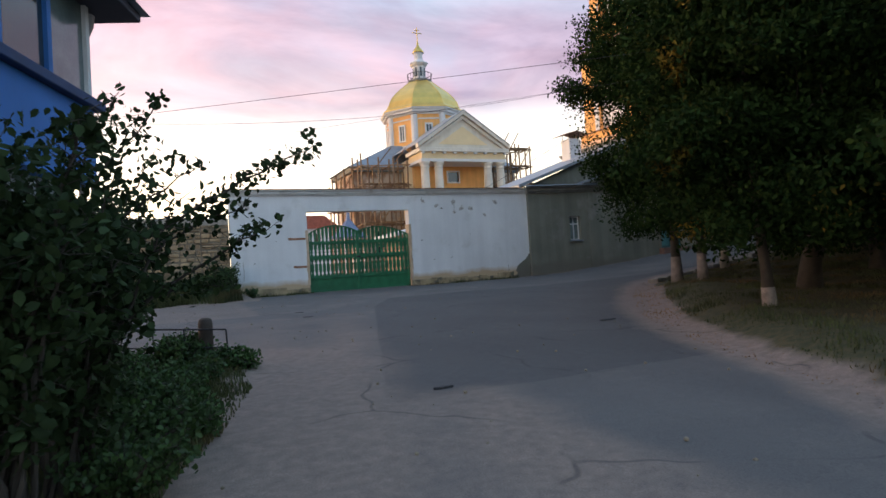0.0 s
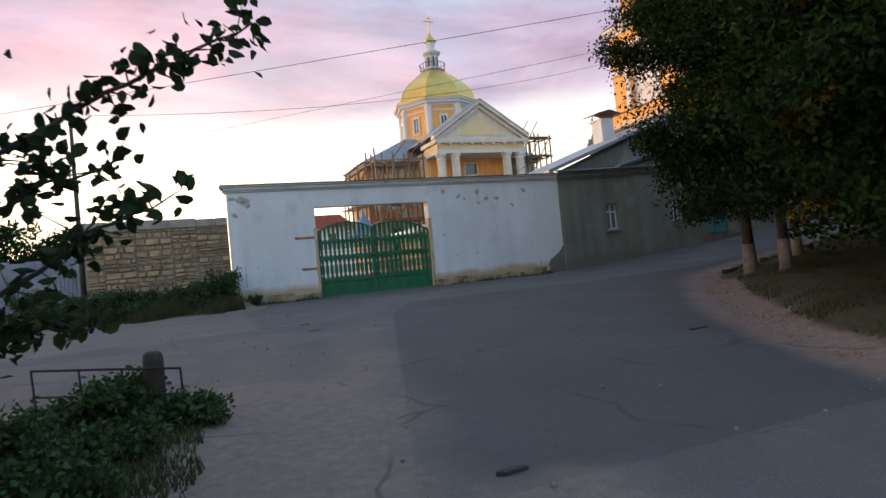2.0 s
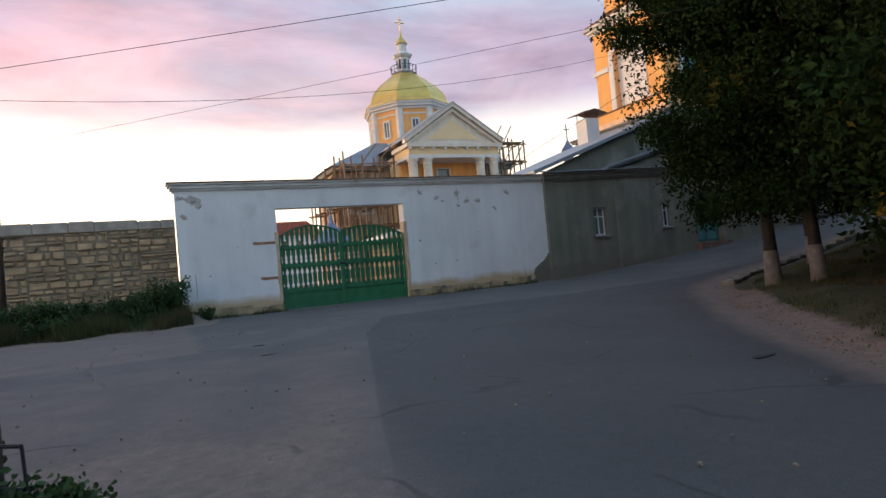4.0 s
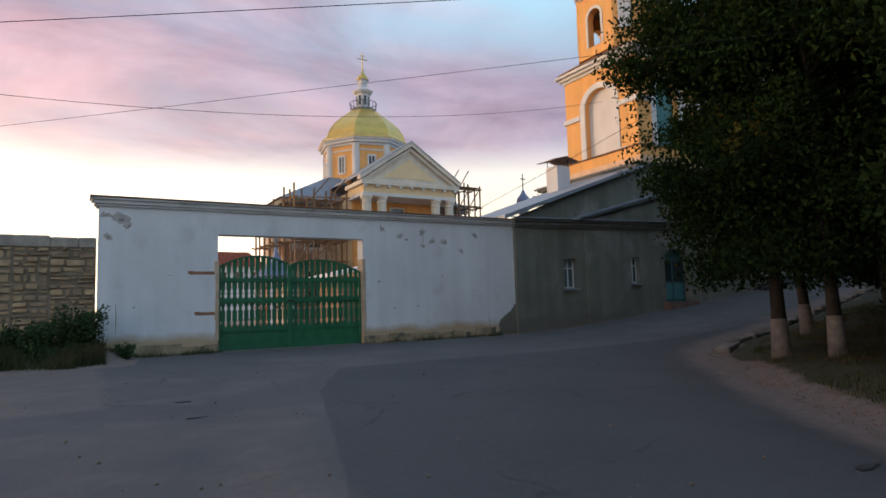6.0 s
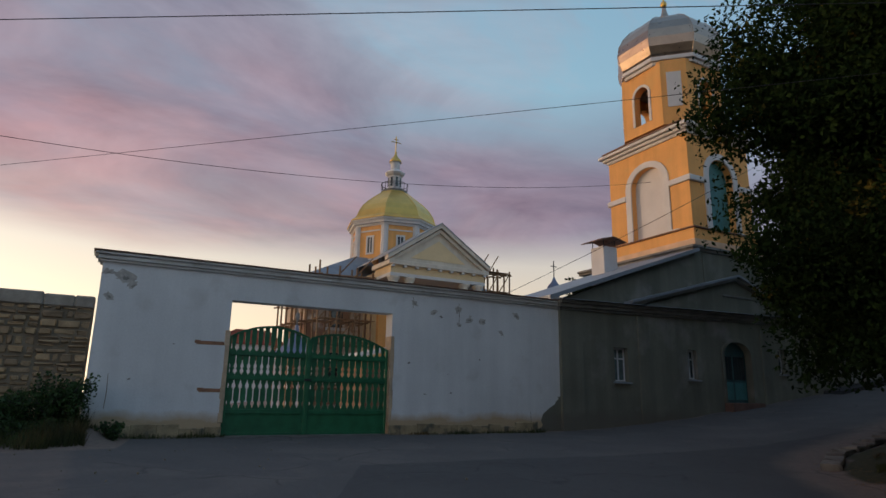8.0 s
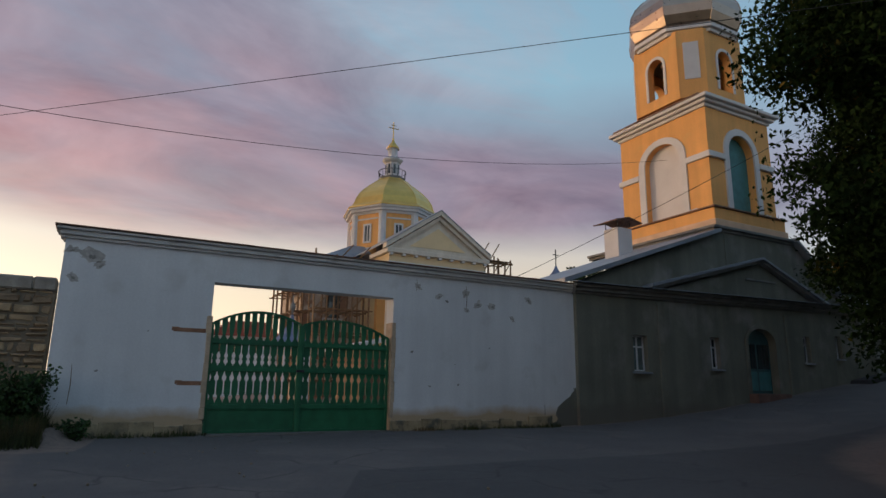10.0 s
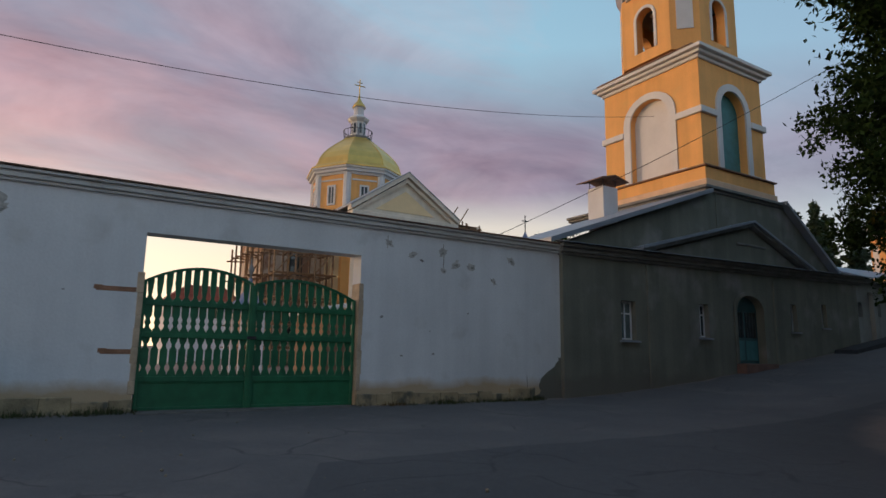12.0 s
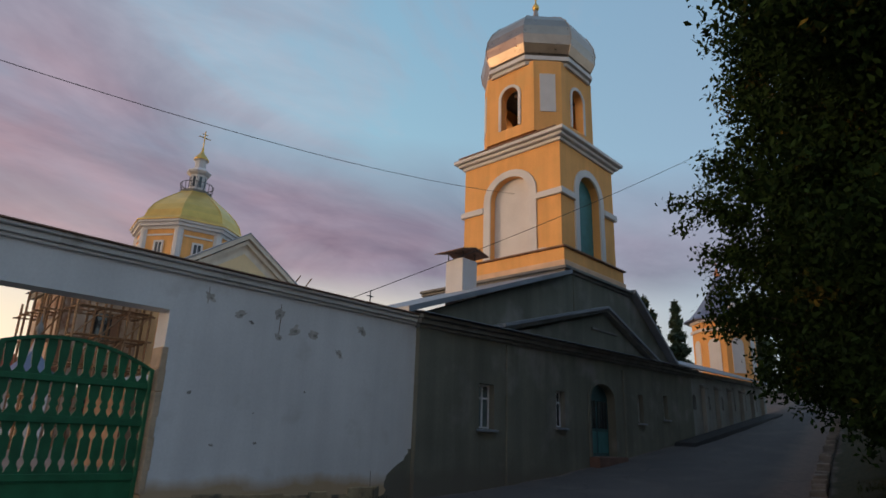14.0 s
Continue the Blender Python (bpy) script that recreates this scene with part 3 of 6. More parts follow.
def gate_leaf(gate, x0, x1, foot, top_of):
    leaf = part("gate_leaf", box(x0, WY + 0.13, foot + 0.02, x1, WY + 0.16, foot + 0.52, None, 0.004), GREEN, gate)
    n, zs = 12, [0.52, 0.62, 0.66, 0.68, 0.70, 0.72, 0.75, 0.78, 0.80, 0.82, 0.86, 1.08, 1.11, 1.13, 1.17, 1.21, 1.24, 1.26, 1.30, 1.40, 1.44, 1.46, 1.49, 1.52, 1.55, 1.58, 1.60, 1.63, 1.66, 1.70, 1.84, 1.88, 1.97, 2.00, 2.04, 2.08, 2.10, 2.3, 2.6]
    pitch = (x1 - x0 - 0.10) / n
    for i in range(n):
        cx = x0 + 0.05 + pitch * (i + 0.5)
        top = top_of(cx) - foot - 0.03
        us = [u for u in zs if u < top] + [top]
        right = [(cx + pitch / 2 - gap_at(u) / 2, foot + u) for u in us]
        left = [(cx - pitch / 2 + gap_at(u) / 2, foot + u) for u in reversed(us)]
        part("plank", prism(right + left, WY + 0.135, WY + 0.155), GREEN, leaf)
    for a, b in ((0.50, 0.60), (1.29, 1.39), (1.87, 1.96), (0.0, 0.06)):
        part("rail", box(x0, WY + 0.10, foot + a, x1, WY + 0.134, foot + b, None, 0.006), GREEN, leaf)
    for x in (x0, x1 - 0.06):
        part("stile", box(x, WY + 0.09, foot, x + 0.06, WY + 0.165, top_of(x + 0.03) - 0.01, None, 0.008), GREEN, leaf)
    bm = bmesh.new()
    k = 14
    for i in range(k):
        a, b = x0 + (x1 - x0) * i / k, x0 + (x1 - x0) * (i + 1) / k
        ta, tb = top_of(a), top_of(b)
        prism([(a, ta - 0.05), (b, tb - 0.05), (b, tb), (a, ta)], WY + 0.10, WY + 0.17, "y", bm)
    part("top_rim", bm, GREEN, leaf)
    # rounded inner frame of the kick panel
    part("panel_frame", box(x0 + 0.08, WY + 0.12, foot + 0.47, x1 - 0.08, WY + 0.131, foot + 0.50, None, 0.004), GREEN, leaf)


def green_gate():
    foot = 0.705
    gate = thing("gate", "closed green double-leaf timber gate with pierced planks and arched tops", "gate", (7.1, WY + 0.14, foot))
    def crown(a, b, za, zb, rise):
        return lambda x: za + (zb - za) * (x - a) / (b - a) + rise * (1 - ((x - (a + b) / 2) / ((b - a) / 2)) ** 2)
    gate_leaf(gate, GX0 + 0.03, 7.03, foot, crown(5.05, 7.03, 3.02, 3.10, 0.27))
    gate_leaf(gate, 7.06, GX1 - 0.05, foot, crown(7.06, 9.23, 3.10, 2.88, 0.24))
    part("meeting_strip", box(7.005, WY + 0.085, foot, 7.085, WY + 0.13, 3.06, None, 0.01), GREEN, gate)
    part("latch", box(6.96, WY + 0.07, foot + 1.3, 7.14, WY + 0.10, foot + 1.36, None, 0.006), IRON, gate, "dark iron latch")


green_gate()
whole("gate_threshold", box(GX0 + 0.04, WY - 0.30, 0.5, GX1 - 0.04, WY + 0.45, 0.710, None, 0.02), mat("worn_threshold", (0.13, 0.12, 0.11), 0.95, vary=0.25, scale=4, bump=0.4), "worn grey concrete strip under the gate", "threshold", kind="structure")


# ---------------------------------------------------------------- grey annex along the street
AY = 22.80
W_OPEN = [(17.30, 17.90, 2.28, 3.38, 0), (20.82, 21.28, 2.45, 3.48, 0), (22.75, 24.28, 1.0, 3.90, 0.50), (26.02, 26.42, 2.80, 3.76, 0), (28.10, 28.48, 3.02, 3.88, 0)]


def climbing(bm, z=4.3):
    """The eaves climb a little along the street."""
    for v in bm.verts:
        if v.co.z > z:
            v.co.z += 0.022 * max(0.0, v.co.x - WX1)
    return bm


def grey_annex():
    wall = whole("wall_annex", climbing(pierced(WX1 + 0.004, 30.9, 0.2, 4.62, AY, AY + 0.5, W_OPEN)), GREY_WALL, "grey cement-rendered annex wall with damp streaks", "wall", kind="structure")
    for x0, x1 in ((WX1 + 0.004, 15.95), (18.40, 18.92), (24.95, 25.4)):
        part("pilaster", box(x0, AY - 0.045, 0.3, x1, AY + 0.01, 4.5, None, 0.01), GREY_WALL, wall)
    ring = arch_points(22.61, 24.42, 1.5, 4.04, 0.60)[2:]
    inner = arch_points(22.75, 24.28, 1.5, 3.90, 0.50)[2:]
    part("door_surround", prism([(24.42, 1.4)] + ring + [(22.61, 1.4), (22.75, 1.4)] + inner[::-1] + [(24.28, 1.4)], AY - 0.04, AY + 0.02), GREY_WALL, wall)
    bm = bmesh.new()
    for z0, z1, out in ((4.46, 4.54, 0.08), (4.54, 4.66, 0.16), (4.66, 4.76, 0.25)):
        box(WX1 - 0.02 - out * 0.4, AY - out, z0, 31.2, AY + 0.5, z1 - 0.002, bm, 0.015)
    part("cornice", climbing(bm), DARK_CORNICE, wall, "dark weathered moulded cornice")
    bm = bmesh.new()
    x = WX1 - 0.2
    while x < 31.2:
        e = min(31.3, x + 1.4)
        prism([(AY - 0.36, 4.762), (AY - 0.36, 4.785), (AY + 0.6, 4.965), (AY + 0.6, 4.942)], x + 0.003, e, "x", bm)
        x = e
    part("eave_sheet", climbing(bm), ROOF_METAL, wall, "grey sheet metal weathering")
    # gable over the annex that carries the tower
    gable = [(14.9, 4.70), (29.6, 4.70), (29.3, 5.20), (26.25, 7.35), (21.82, 7.35), (21.4, 7.12)]
    part("gable", prism(gable, AY + 0.15, AY + 0.55), GREY_WALL, wall, "grey rendered gable wall")
    part("gable_joint", box(22.18, AY + 0.12, 5.6, 22.26, AY + 0.16, 7.34, None, 0.004), GREY_WALL, wall)
    bm = bmesh.new()
    for (x0, z0), (x1, z1) in (((14.6, 4.74), (21.75, 7.22)), ((26.15, 7.42), (29.6, 5.05))):
        d = 0.14
        prism([(x0, z0), (x1, z1), (x1, z1 + d), (x0, z0 + d)], AY - 0.12, 26.9, "y", bm)
    roof = whole("roof_annex", bm, ROOF_METAL, "grey sheet metal roof slopes of the annex", "roof", kind="structure")
    bm = bmesh.new()
    for z0, z1, out in ((7.30, 7.40, 0.06), (7.40, 7.50, 0.16)):
        box(21.7 - out, AY + 0.15 - out, z0, 26.3 + out, 29.4, z1 - 0.002, bm, 0.015)
    part("gable_cap", bm, DARK_CORNICE, wall, "dark cap moulding")
    # low pediment over the door
    part("pediment_wall", prism([(18.8, 4.70), (27.0, 4.70), (26.8, 5.02), (23.71, 6.26), (18.9, 4.95)], AY - 0.06, AY + 0.2), GREY_WALL, wall)
    part("pediment_ledge", box(22.9, AY - 0.10, 5.60, 24.6, AY - 0.055, 5.67, None, 0.006), DARK_CORNICE, wall)
    for (x0, z0), (x1, z1), d in (((18.0, 4.80), (23.71, 6.29), 0.10), ((23.71, 6.29), (27.5, 4.90), 0.10)):
        part("raking_cornice", prism([(x0, z0), (x1, z1), (x1, z1 + d), (x0, z0 + d)], AY - 0.22, AY + 0.25), DARK_CORNICE, wall)
        part("raking_sheet", prism([(x0, z0 + d + 0.004), (x1, z1 + d + 0.004), (x1, z1 + d + 0.09), (x0, z0 + d + 0.09)], AY - 0.30, AY + 0.4), ROOF_METAL, wall)
    whole("wall_annex_back", box(15.4, 29.6, 0.3, 31.0, 30.0, 4.7), GREY_WALL, "grey rendered back wall of the annex", "wall", kind="structure")
    whole("wall_annex_west", box(15.4, AY + 0.52, 0.3, 15.8, 29.58, 4.7), GREY_WALL, "grey rendered end wall of the annex", "wall", kind="structure")


def annex_window(x0, x1, z0, z1, bars):
    win = thing("window_annex", "small white-framed casement window with a metal sill in grey render", "window", (x0, AY + 0.2, z0), "windows of the annex", "structure")
    f = 0.05
    y = AY + 0.16
    part("pane", box(x0 + f, y + 0.025, z0 + f, x1 - f, y + 0.033, z1 - f), LIT_GLASS if bars else GLASS, win)
    bm = bmesh.new()
    box(x0, y, z0, x0 + f, y + 0.06, z1, bm)
    box(x1 - f, y, z0, x1, y + 0.06, z1, bm)
    box(x0 + f, y, z0, x1 - f, y + 0.06, z0 + f, bm)
    box(x0 + f, y, z1 - f, x1 - f, y + 0.06, z1, bm)
    part("window_frame", bm, PVC, win)
    cx = x0 + (x1 - x0) * 0.5
    part("mullion", box(cx - 0.025, y - 0.005, z0 + f, cx + 0.025, y + 0.055, z1 - f), PVC, win)
    part("transom", box(x0 + f, y - 0.006, z0 + (z1 - z0) * 0.66, x1 - f, y + 0.05, z0 + (z1 - z0) * 0.66 + 0.045), PVC, win)
    part("window_sill", prism([(AY - 0.10, z0 - 0.075), (AY - 0.10, z0 - 0.03), (AY + 0.16, z0 + 0.01), (AY + 0.16, z0 - 0.07)], x0 - 0.08, x1 + 0.08, "x"), ROOF_METAL, win, "grey sheet metal sill")
    return win


def annex_door():
    x0, x1, z0 = 22.75, 24.28, 1.66
    door = thing("door_annex", "arched teal sheet-metal door with a grille, set back in grey render", "door", (23.5, AY + 0.25, z0), kind="structure")
    y = AY + 0.24
    pts = arch_points(x0 + 0.01, x1 - 0.01, z0, 3.89, 0.50)
    part("door_leaf", prism(pts, y, y + 0.06), mat("dark_teal_door", (0.03, 0.10, 0.11), 0.5, vary=0.25, scale=2, bump=0.1), door)
    for a, b in ((x0 + 0.08, 23.47), (23.56, x1 - 0.08)):
        part("lower_panel", box(a, y - 0.02, z0 + 0.1, b, y + 0.005, z0 + 0.75, None, 0.012), TEAL, door, "teal painted lower panel")
        part("upper_panel", box(a, y - 0.012, z0 + 0.85, b, y + 0.005, z0 + 1.7, None, 0.006), GLASS, door, "dark glazed panel")
        for k in range(4):
            x = a + (b - a) * (k + 0.5) / 4
            part("bar", tube([(x, y - 0.03, z0 + 0.82), (x, y - 0.03, z0 + 1.75)], 0.008, 6), IRON, door)
    part("threshold", box(x0 - 0.15, AY - 0.35, 1.25, x1 + 0.15, AY + 0.24, z0 - 0.01, None, 0.02), mat("worn_red_step", (0.17, 0.10, 0.08), 0.9, vary=0.2, scale=4, bump=0.3), door, "worn reddish concrete step")


grey_annex()
for o in W_OPEN[:2] + W_OPEN[3:]:
    annex_window(*o[:4], o[0] < 18)
annex_door()


def far_wall():
    """Whitewashed stretch with buttresses and small arched niches, beyond the annex."""
    niches = [(31.05 + 1.56 * k, 31.42 + 1.56 * k, 3.55 + 0.07 * k, 4.15 + 0.07 * k, 0.17) for k in range(6)]
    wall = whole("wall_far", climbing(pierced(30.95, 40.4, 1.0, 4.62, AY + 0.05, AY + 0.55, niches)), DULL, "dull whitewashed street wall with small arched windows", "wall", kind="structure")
    for o in niches:
        part("pane", box(o[0], AY + 0.25, o[2], o[1], AY + 0.28, o[3] - 0.01), GLASS, wall, "dark small window")
    for k in range(6):
        x = 32.0 + 1.56 * k
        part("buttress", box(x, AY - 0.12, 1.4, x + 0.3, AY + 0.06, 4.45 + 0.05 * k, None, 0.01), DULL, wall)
        part("buttress_cap", prism([(AY - 0.18, 4.45 + 0.05 * k), (AY + 0.05, 4.45 + 0.05 * k), (AY + 0.05, 4.62 + 0.05 * k)], x - 0.04, x + 0.34, "x"), DARK_CORNICE, wall)
    bm = prism([(AY - 0.30, 4.74), (AY - 0.30, 4.79), (AY + 2.5, 5.75), (AY + 2.5, 5.65)], 31.32, 40.7, "x")
    whole("roof_far", climbing(bm), ROOF_METAL, "grey sheet metal lean-to roof", "roof", kind="structure")
    part("cornice", climbing(box(31.22, AY - 0.14, 4.55, 40.5, AY + 0.5, 4.735, None, 0.015)), DARK_CORNICE, wall, "weathered moulding under the eaves")
    # low near-black sloping block along the foot
    whole("area_cover", prism([(28.3, 1.7), (39.9, 3.4), (39.9, 3.82), (28.6, 2.2)], AY - 0.9, AY - 0.13), mat("near_black_block", (0.025, 0.025, 0.028), 0.8, vary=0.2, scale=3, bump=0.2), "dark low sloping block along the wall foot", "cover", kind="structure")


far_wall()


# ---------------------------------------------------------------- rubble wall
def rubble_stone(x0, x1, z0, z1, y, out):
    bm = bmesh.new()
    j = lambda: rnd(-0.018, 0.018)
    front = [bm.verts.new((x + j(), y - out + rnd(-0.01, 0.01), z + j())) for x, z in ((x0 + 0.03, z0 + 0.02), (x1 - 0.03, z0 + 0.02), (x1 - 0.02, (z0 + z1) / 2), (x1 - 0.03, z1 - 0.02), (x0 + 0.03, z1 - 0.02), (x0 + 0.02, (z0 + z1) / 2))]
    back = [bm.verts.new((x, y + 0.03, z)) for x, z in ((x0, z0), (x1, z0), (x1 + 0.01, (z0 + z1) / 2), (x1, z1), (x0, z1), (x0 - 0.01, (z0 + z1) / 2))]
    bm.faces.new(front)
    for i in range(6):
        k = (i + 1) % 6
        bm.faces.new((front[i], front[k], back[k], back[i]))
    return bm


def rubble_wall():
    y = 23.0
    wall = whole("wall_rubble", box(-2.05, y, 0.2, 2.12, y + 0.5, 3.45), MORTAR, "old rubble limestone wall with earth mortar", "wall", kind="structure")
    bm = bmesh.new()
    x = -2.15
    while x < 2.1:
        e = min(2.12, x + rnd(0.5, 1.1))
        t = rnd(-0.04, 0.05)
        box(x, y - 0.06, 3.44, e, y + 0.55, 3.72 + t, bm, 0.03)
        x = e
    part("cap", bm, CAP, wall, "crumbling cement capping")
    rest, count = bmesh.new(), 0
    right = 2.10
    while right > -2.0:
        left = max(-2.1, right - rnd(0.55, 1.25))
        z = 0.8
        while z < 3.40:
            h = min(rnd(0.08, 0.23), 3.46 - z)
            x = right
            while x > left + 0.02:
                w = min(rnd(0.13, 0.44), x - left)
                if x - w - left < 0.14:
                    w = x - left
                s = (x - w + 0.008 + rnd(0, 0.02), x - 0.008 - rnd(0, 0.02), z + rnd(0.0, 0.025), z + h - rnd(0.004, 0.03))
                own = rubble_stone(*s, y, rnd(0.01, 0.08))
                if count < 300:
                    part("stone", own, STONE, wall)
                    count += 1
                else:
                    joined(rest, own)
                x -= w
            z += h
        right = left
    tagged(part("stone_rest", rest, STONE_REST, wall), kind="stuff")


# ---------------------------------------------------------------- bell tower
TX0, TX1, TY0, TY1 = 22.60, 26.44, 23.58, 28.08
TCX, TCY = (TX0 + TX1) / 2, (TY0 + TY1) / 2


def four(make):
    """Builds a front piece for each side of the tower; make() gives a bmesh for the south side of a square one, widened to fit."""
    fy = (TY1 - TY0) / (TX1 - TX0)
    for k in range(4):
        bm = make()
        bmesh.ops.translate(bm, vec=(0, (TY1 - TY0 - TX1 + TX0) / 2, 0), verts=bm.verts)
        turned(bm, TCX, TCY, 90 * k)
        bmesh.ops.scale(bm, vec=(1, fy, 1), space=Matrix.Translation((-TCX, -TCY, 0)), verts=bm.verts)
        yield k, bm


def four_even(make):
    for k in range(4):
        yield k, turned(make(), TCX, TCY, 90 * k)


def bell_tower():
    tower = thing("bell_tower", "yellow rendered bell tower with white trim and a silvery onion dome", "bell tower", (TCX, TCY, 7.5))
    part("plinth", box(TX0 - 0.2, TY0 - 0.2, 7.45, TX1 + 0.2, TY1 + 0.2, 8.55, None, 0.02), YELLOW, tower)
    band = mat("pale_orange_band", (0.74, 0.50, 0.33), 0.9, vary=0.1, scale=2)
    for z, h, out in ((7.45, 0.36, 0.24), (7.83, 0.26, 0.26)):
        part("plinth_band", box(TX0 - out, TY0 - out, z, TX1 + out, TY1 + out, z + h, None, 0.02), band, tower, "pale pinkish plinth course")
    part("plinth_cap", box(TX0 - 0.28, TY0 - 0.28, 8.552, TX1 + 0.28, TY1 + 0.28, 8.61, None, 0.01), RUST_METAL, tower, "dark sheet metal ledge")
    # square storey with arched openings; east and south ones show teal shutters
    a0, a1, az0, az1, top = TCX - 0.78, TCX + 0.78, 8.62, 11.85, 12.75
    for k, bm in four(lambda: pierced(TX0 + (0.0), TX1 - 0.5, 8.61, top, TY0, TY0 + 0.5, [(a0, a1, az0, az1, 0.78)])):
        part("wall_side", bm, YELLOW, tower)
    for k, bm in four(lambda: box(a0 - 0.02, TY0 + 0.26, az0 - 0.02, a1 + 0.02, TY0 + 0.30, az1 + 0.02)):
        part("niche_back", bm, TEAL if k == 0 else WHITE_TRIM, tower, "teal boarded opening" if k == 0 else "white plastered blind arch")
    def surround():
        o, i = arch_points(a0 - 0.27, a1 + 0.27, az0, az1 + 0.27, 1.05)[2:], arch_points(a0, a1, az0, az1, 0.78)[2:]
        return prism([(a1 + 0.27, az0)] + o + [(a0 - 0.27, az0), (a0, az0)] + i[::-1] + [(a1, az0)], TY0 - 0.06, TY0 - 0.002)
    for k, bm in four(surround):
        part("arch_surround", bm, WHITE_TRIM, tower)
    for k, bm in four(lambda: box(a1 + 0.02, TY0 - 0.12, 8.612, a1 + 0.6, TY0 + 0.02, 8.70)):
        part("sill_block", bm, WHITE_TRIM, tower)
    for side in (0, 1):
        for k, bm in four(lambda: box(*((TX0 - 0.10, TY0 - 0.10, 10.62, a0 - 0.27, TY0 + 0.02, 10.86) if side == 0 else (a1 + 0.27, TY0 - 0.10, 10.62, TX1 + 0.02, TY0 + 0.02, 10.86)), None, 0.02)):
            part("impost_band", bm, WHITE_TRIM, tower)
    for z0, z1, out in ((12.70, 12.84, 0.08), (12.84, 12.97, 0.22), (12.97, 13.12, 0.36)):
        part("cornice", box(TX0 - out, TY0 - out, z0, TX1 + out, TY1 + out, z1 - 0.003, None, 0.02), WHITE_TRIM, tower)
    part("cornice_sheet", lathe([((TX1 - TX0) / 2 * 1.414 + 0.55, 13.12), ((TX1 - TX0) / 2 * 1.414 + 0.55, 13.16), (2.2, 13.62), (0.5, 13.62)], TCX, TCY, 4, math.pi / 4), RUST_METAL, tower, "dark sheet metal skirt roof")
    # octagonal bell storey, wide sides to the compass points
    half, cut, z0, z1 = 1.92, 1.15, 13.5, 16.55
    b0, b1, bz0, bz1 = TCX - 0.42, TCX + 0.42, 13.95, 15.75
    y = TCY - half
    for k, bm in four_even(lambda: pierced(TCX - cut, TCX + cut, z0, z1, y, y + 0.35, [(b0, b1, bz0, bz1, 0.42)])):
        part("bell_side", bm, YELLOW, tower)
    def corner():
        return prism([(TCX + cut, TCY - half), (TCX + half, TCY - cut), (TCX + half - 0.3, TCY - cut + 0.12), (TCX + cut - 0.12, TCY - half + 0.3)], z0, z1, "z")
    for k, bm in four_even(corner):
        part("bell_corner", bm, YELLOW, tower)
    d = 0.03
    def blank():
        a, b = Vector((TCX + cut, TCY - half)), Vector((TCX + half, TCY - cut))
        n = Vector((1, -1)).normalized()
        p, q = a.lerp(b, 0.22) , a.lerp(b, 0.78)
        return prism([tuple(p + n * d), tuple(q + n * d), tuple(q - n * 0.02), tuple(p - n * 0.02)], 14.3, 15.95, "z")
    for k, bm in four_even(blank):
        part("blind_panel", bm, WHITE_TRIM, tower, "flat white blind panel")
    def frame_of():
        o, i = arch_points(b0 - 0.12, b1 + 0.12, bz0, bz1 + 0.12, 0.54)[2:], arch_points(b0, b1, bz0, bz1, 0.42)[2:]
        return prism([(b1 + 0.12, bz0)] + o + [(b0 - 0.12, bz0), (b0, bz0)] + i[::-1] + [(b1, bz0)], y - 0.04, y - 0.002)
    for k, bm in four_even(frame_of):
        part("bell_arch", bm, WHITE_TRIM, tower)
    part("bell_floor", lathe([(1.7, 13.55), (1.7, 13.7)], TCX, TCY, 8, math.pi / 8), DARK_CORNICE, tower)
    part("bell_ceiling", lathe([(1.9, 16.2), (1.9, 16.4)], TCX, TCY, 8, math.pi / 8), DARK_CORNICE, tower)
    part("bell", lathe([(0.0, 15.5), (0.12, 15.48), (0.2, 15.3), (0.26, 14.95), (0.42, 14.62), (0.40, 14.6), (0.2, 14.9), (0.0, 15.2)], TCX, TCY, 18), BELL, tower, "dark bronze bell", True)
    part("bell_beam", box(TCX - 1.5, TCY - 0.08, 15.5, TCX + 1.5, TCY + 0.08, 15.66), WOOD_OLD, tower)
    oct_r = lambda o: (half + o) / math.cos(math.pi / 8) * 1.02
    for za, zb, out in ((16.45, 16.62, 0.06), (16.62, 16.80, 0.18)):
        part("bell_cornice", lathe([(oct_r(out), za), (oct_r(out), zb - 0.003)], TCX, TCY, 8, math.pi / 8), WHITE_TRIM, tower)
    # onion dome in folded sheets
    prof = [(2.14, 16.80), (2.28, 16.95), (2.44, 17.3), (2.49, 17.7), (2.41, 18.15), (2.18, 18.6), (1.82, 19.0), (1.34, 19.35), (0.85, 19.6), (0.45, 19.78), (0.22, 19.98), (0.13, 20.3), (0.09, 20.6)]
    dome = part("onion_dome", lathe(prof, TCX, TCY, 8, math.pi / 8), SILVER, tower, "dull silvery sheet-metal onion dome")
    for k in range(8):
        a = math.pi / 8 + k * math.pi / 4
        pts = [(TCX + (r + 0.005) * math.cos(a), TCY + (r + 0.005) * math.sin(a), z) for r, z in prof[:-2]]
        part("seam", tube(pts, 0.02, 5), SILVER, dome)
    part("finial_ball", lathe([(0.0, 20.55), (0.12, 20.62), (0.16, 20.75), (0.12, 20.88), (0.0, 20.95)], TCX, TCY, 12), GOLD, tower, "small gilded ball", True)
    bm = tube([(TCX, TCY, 20.9), (TCX, TCY, 22.3)], 0.04, 6)
    tube([(TCX - 0.35, TCY, 21.8), (TCX + 0.35, TCY, 21.8)], 0.035, 6, bm)
    part("cross", bm, GOLD, tower, "thin gilded cross")
    tower.matrix_basis = Matrix.Translation((0, 0, -0.13)) @ tower.matrix_basis


bell_tower()


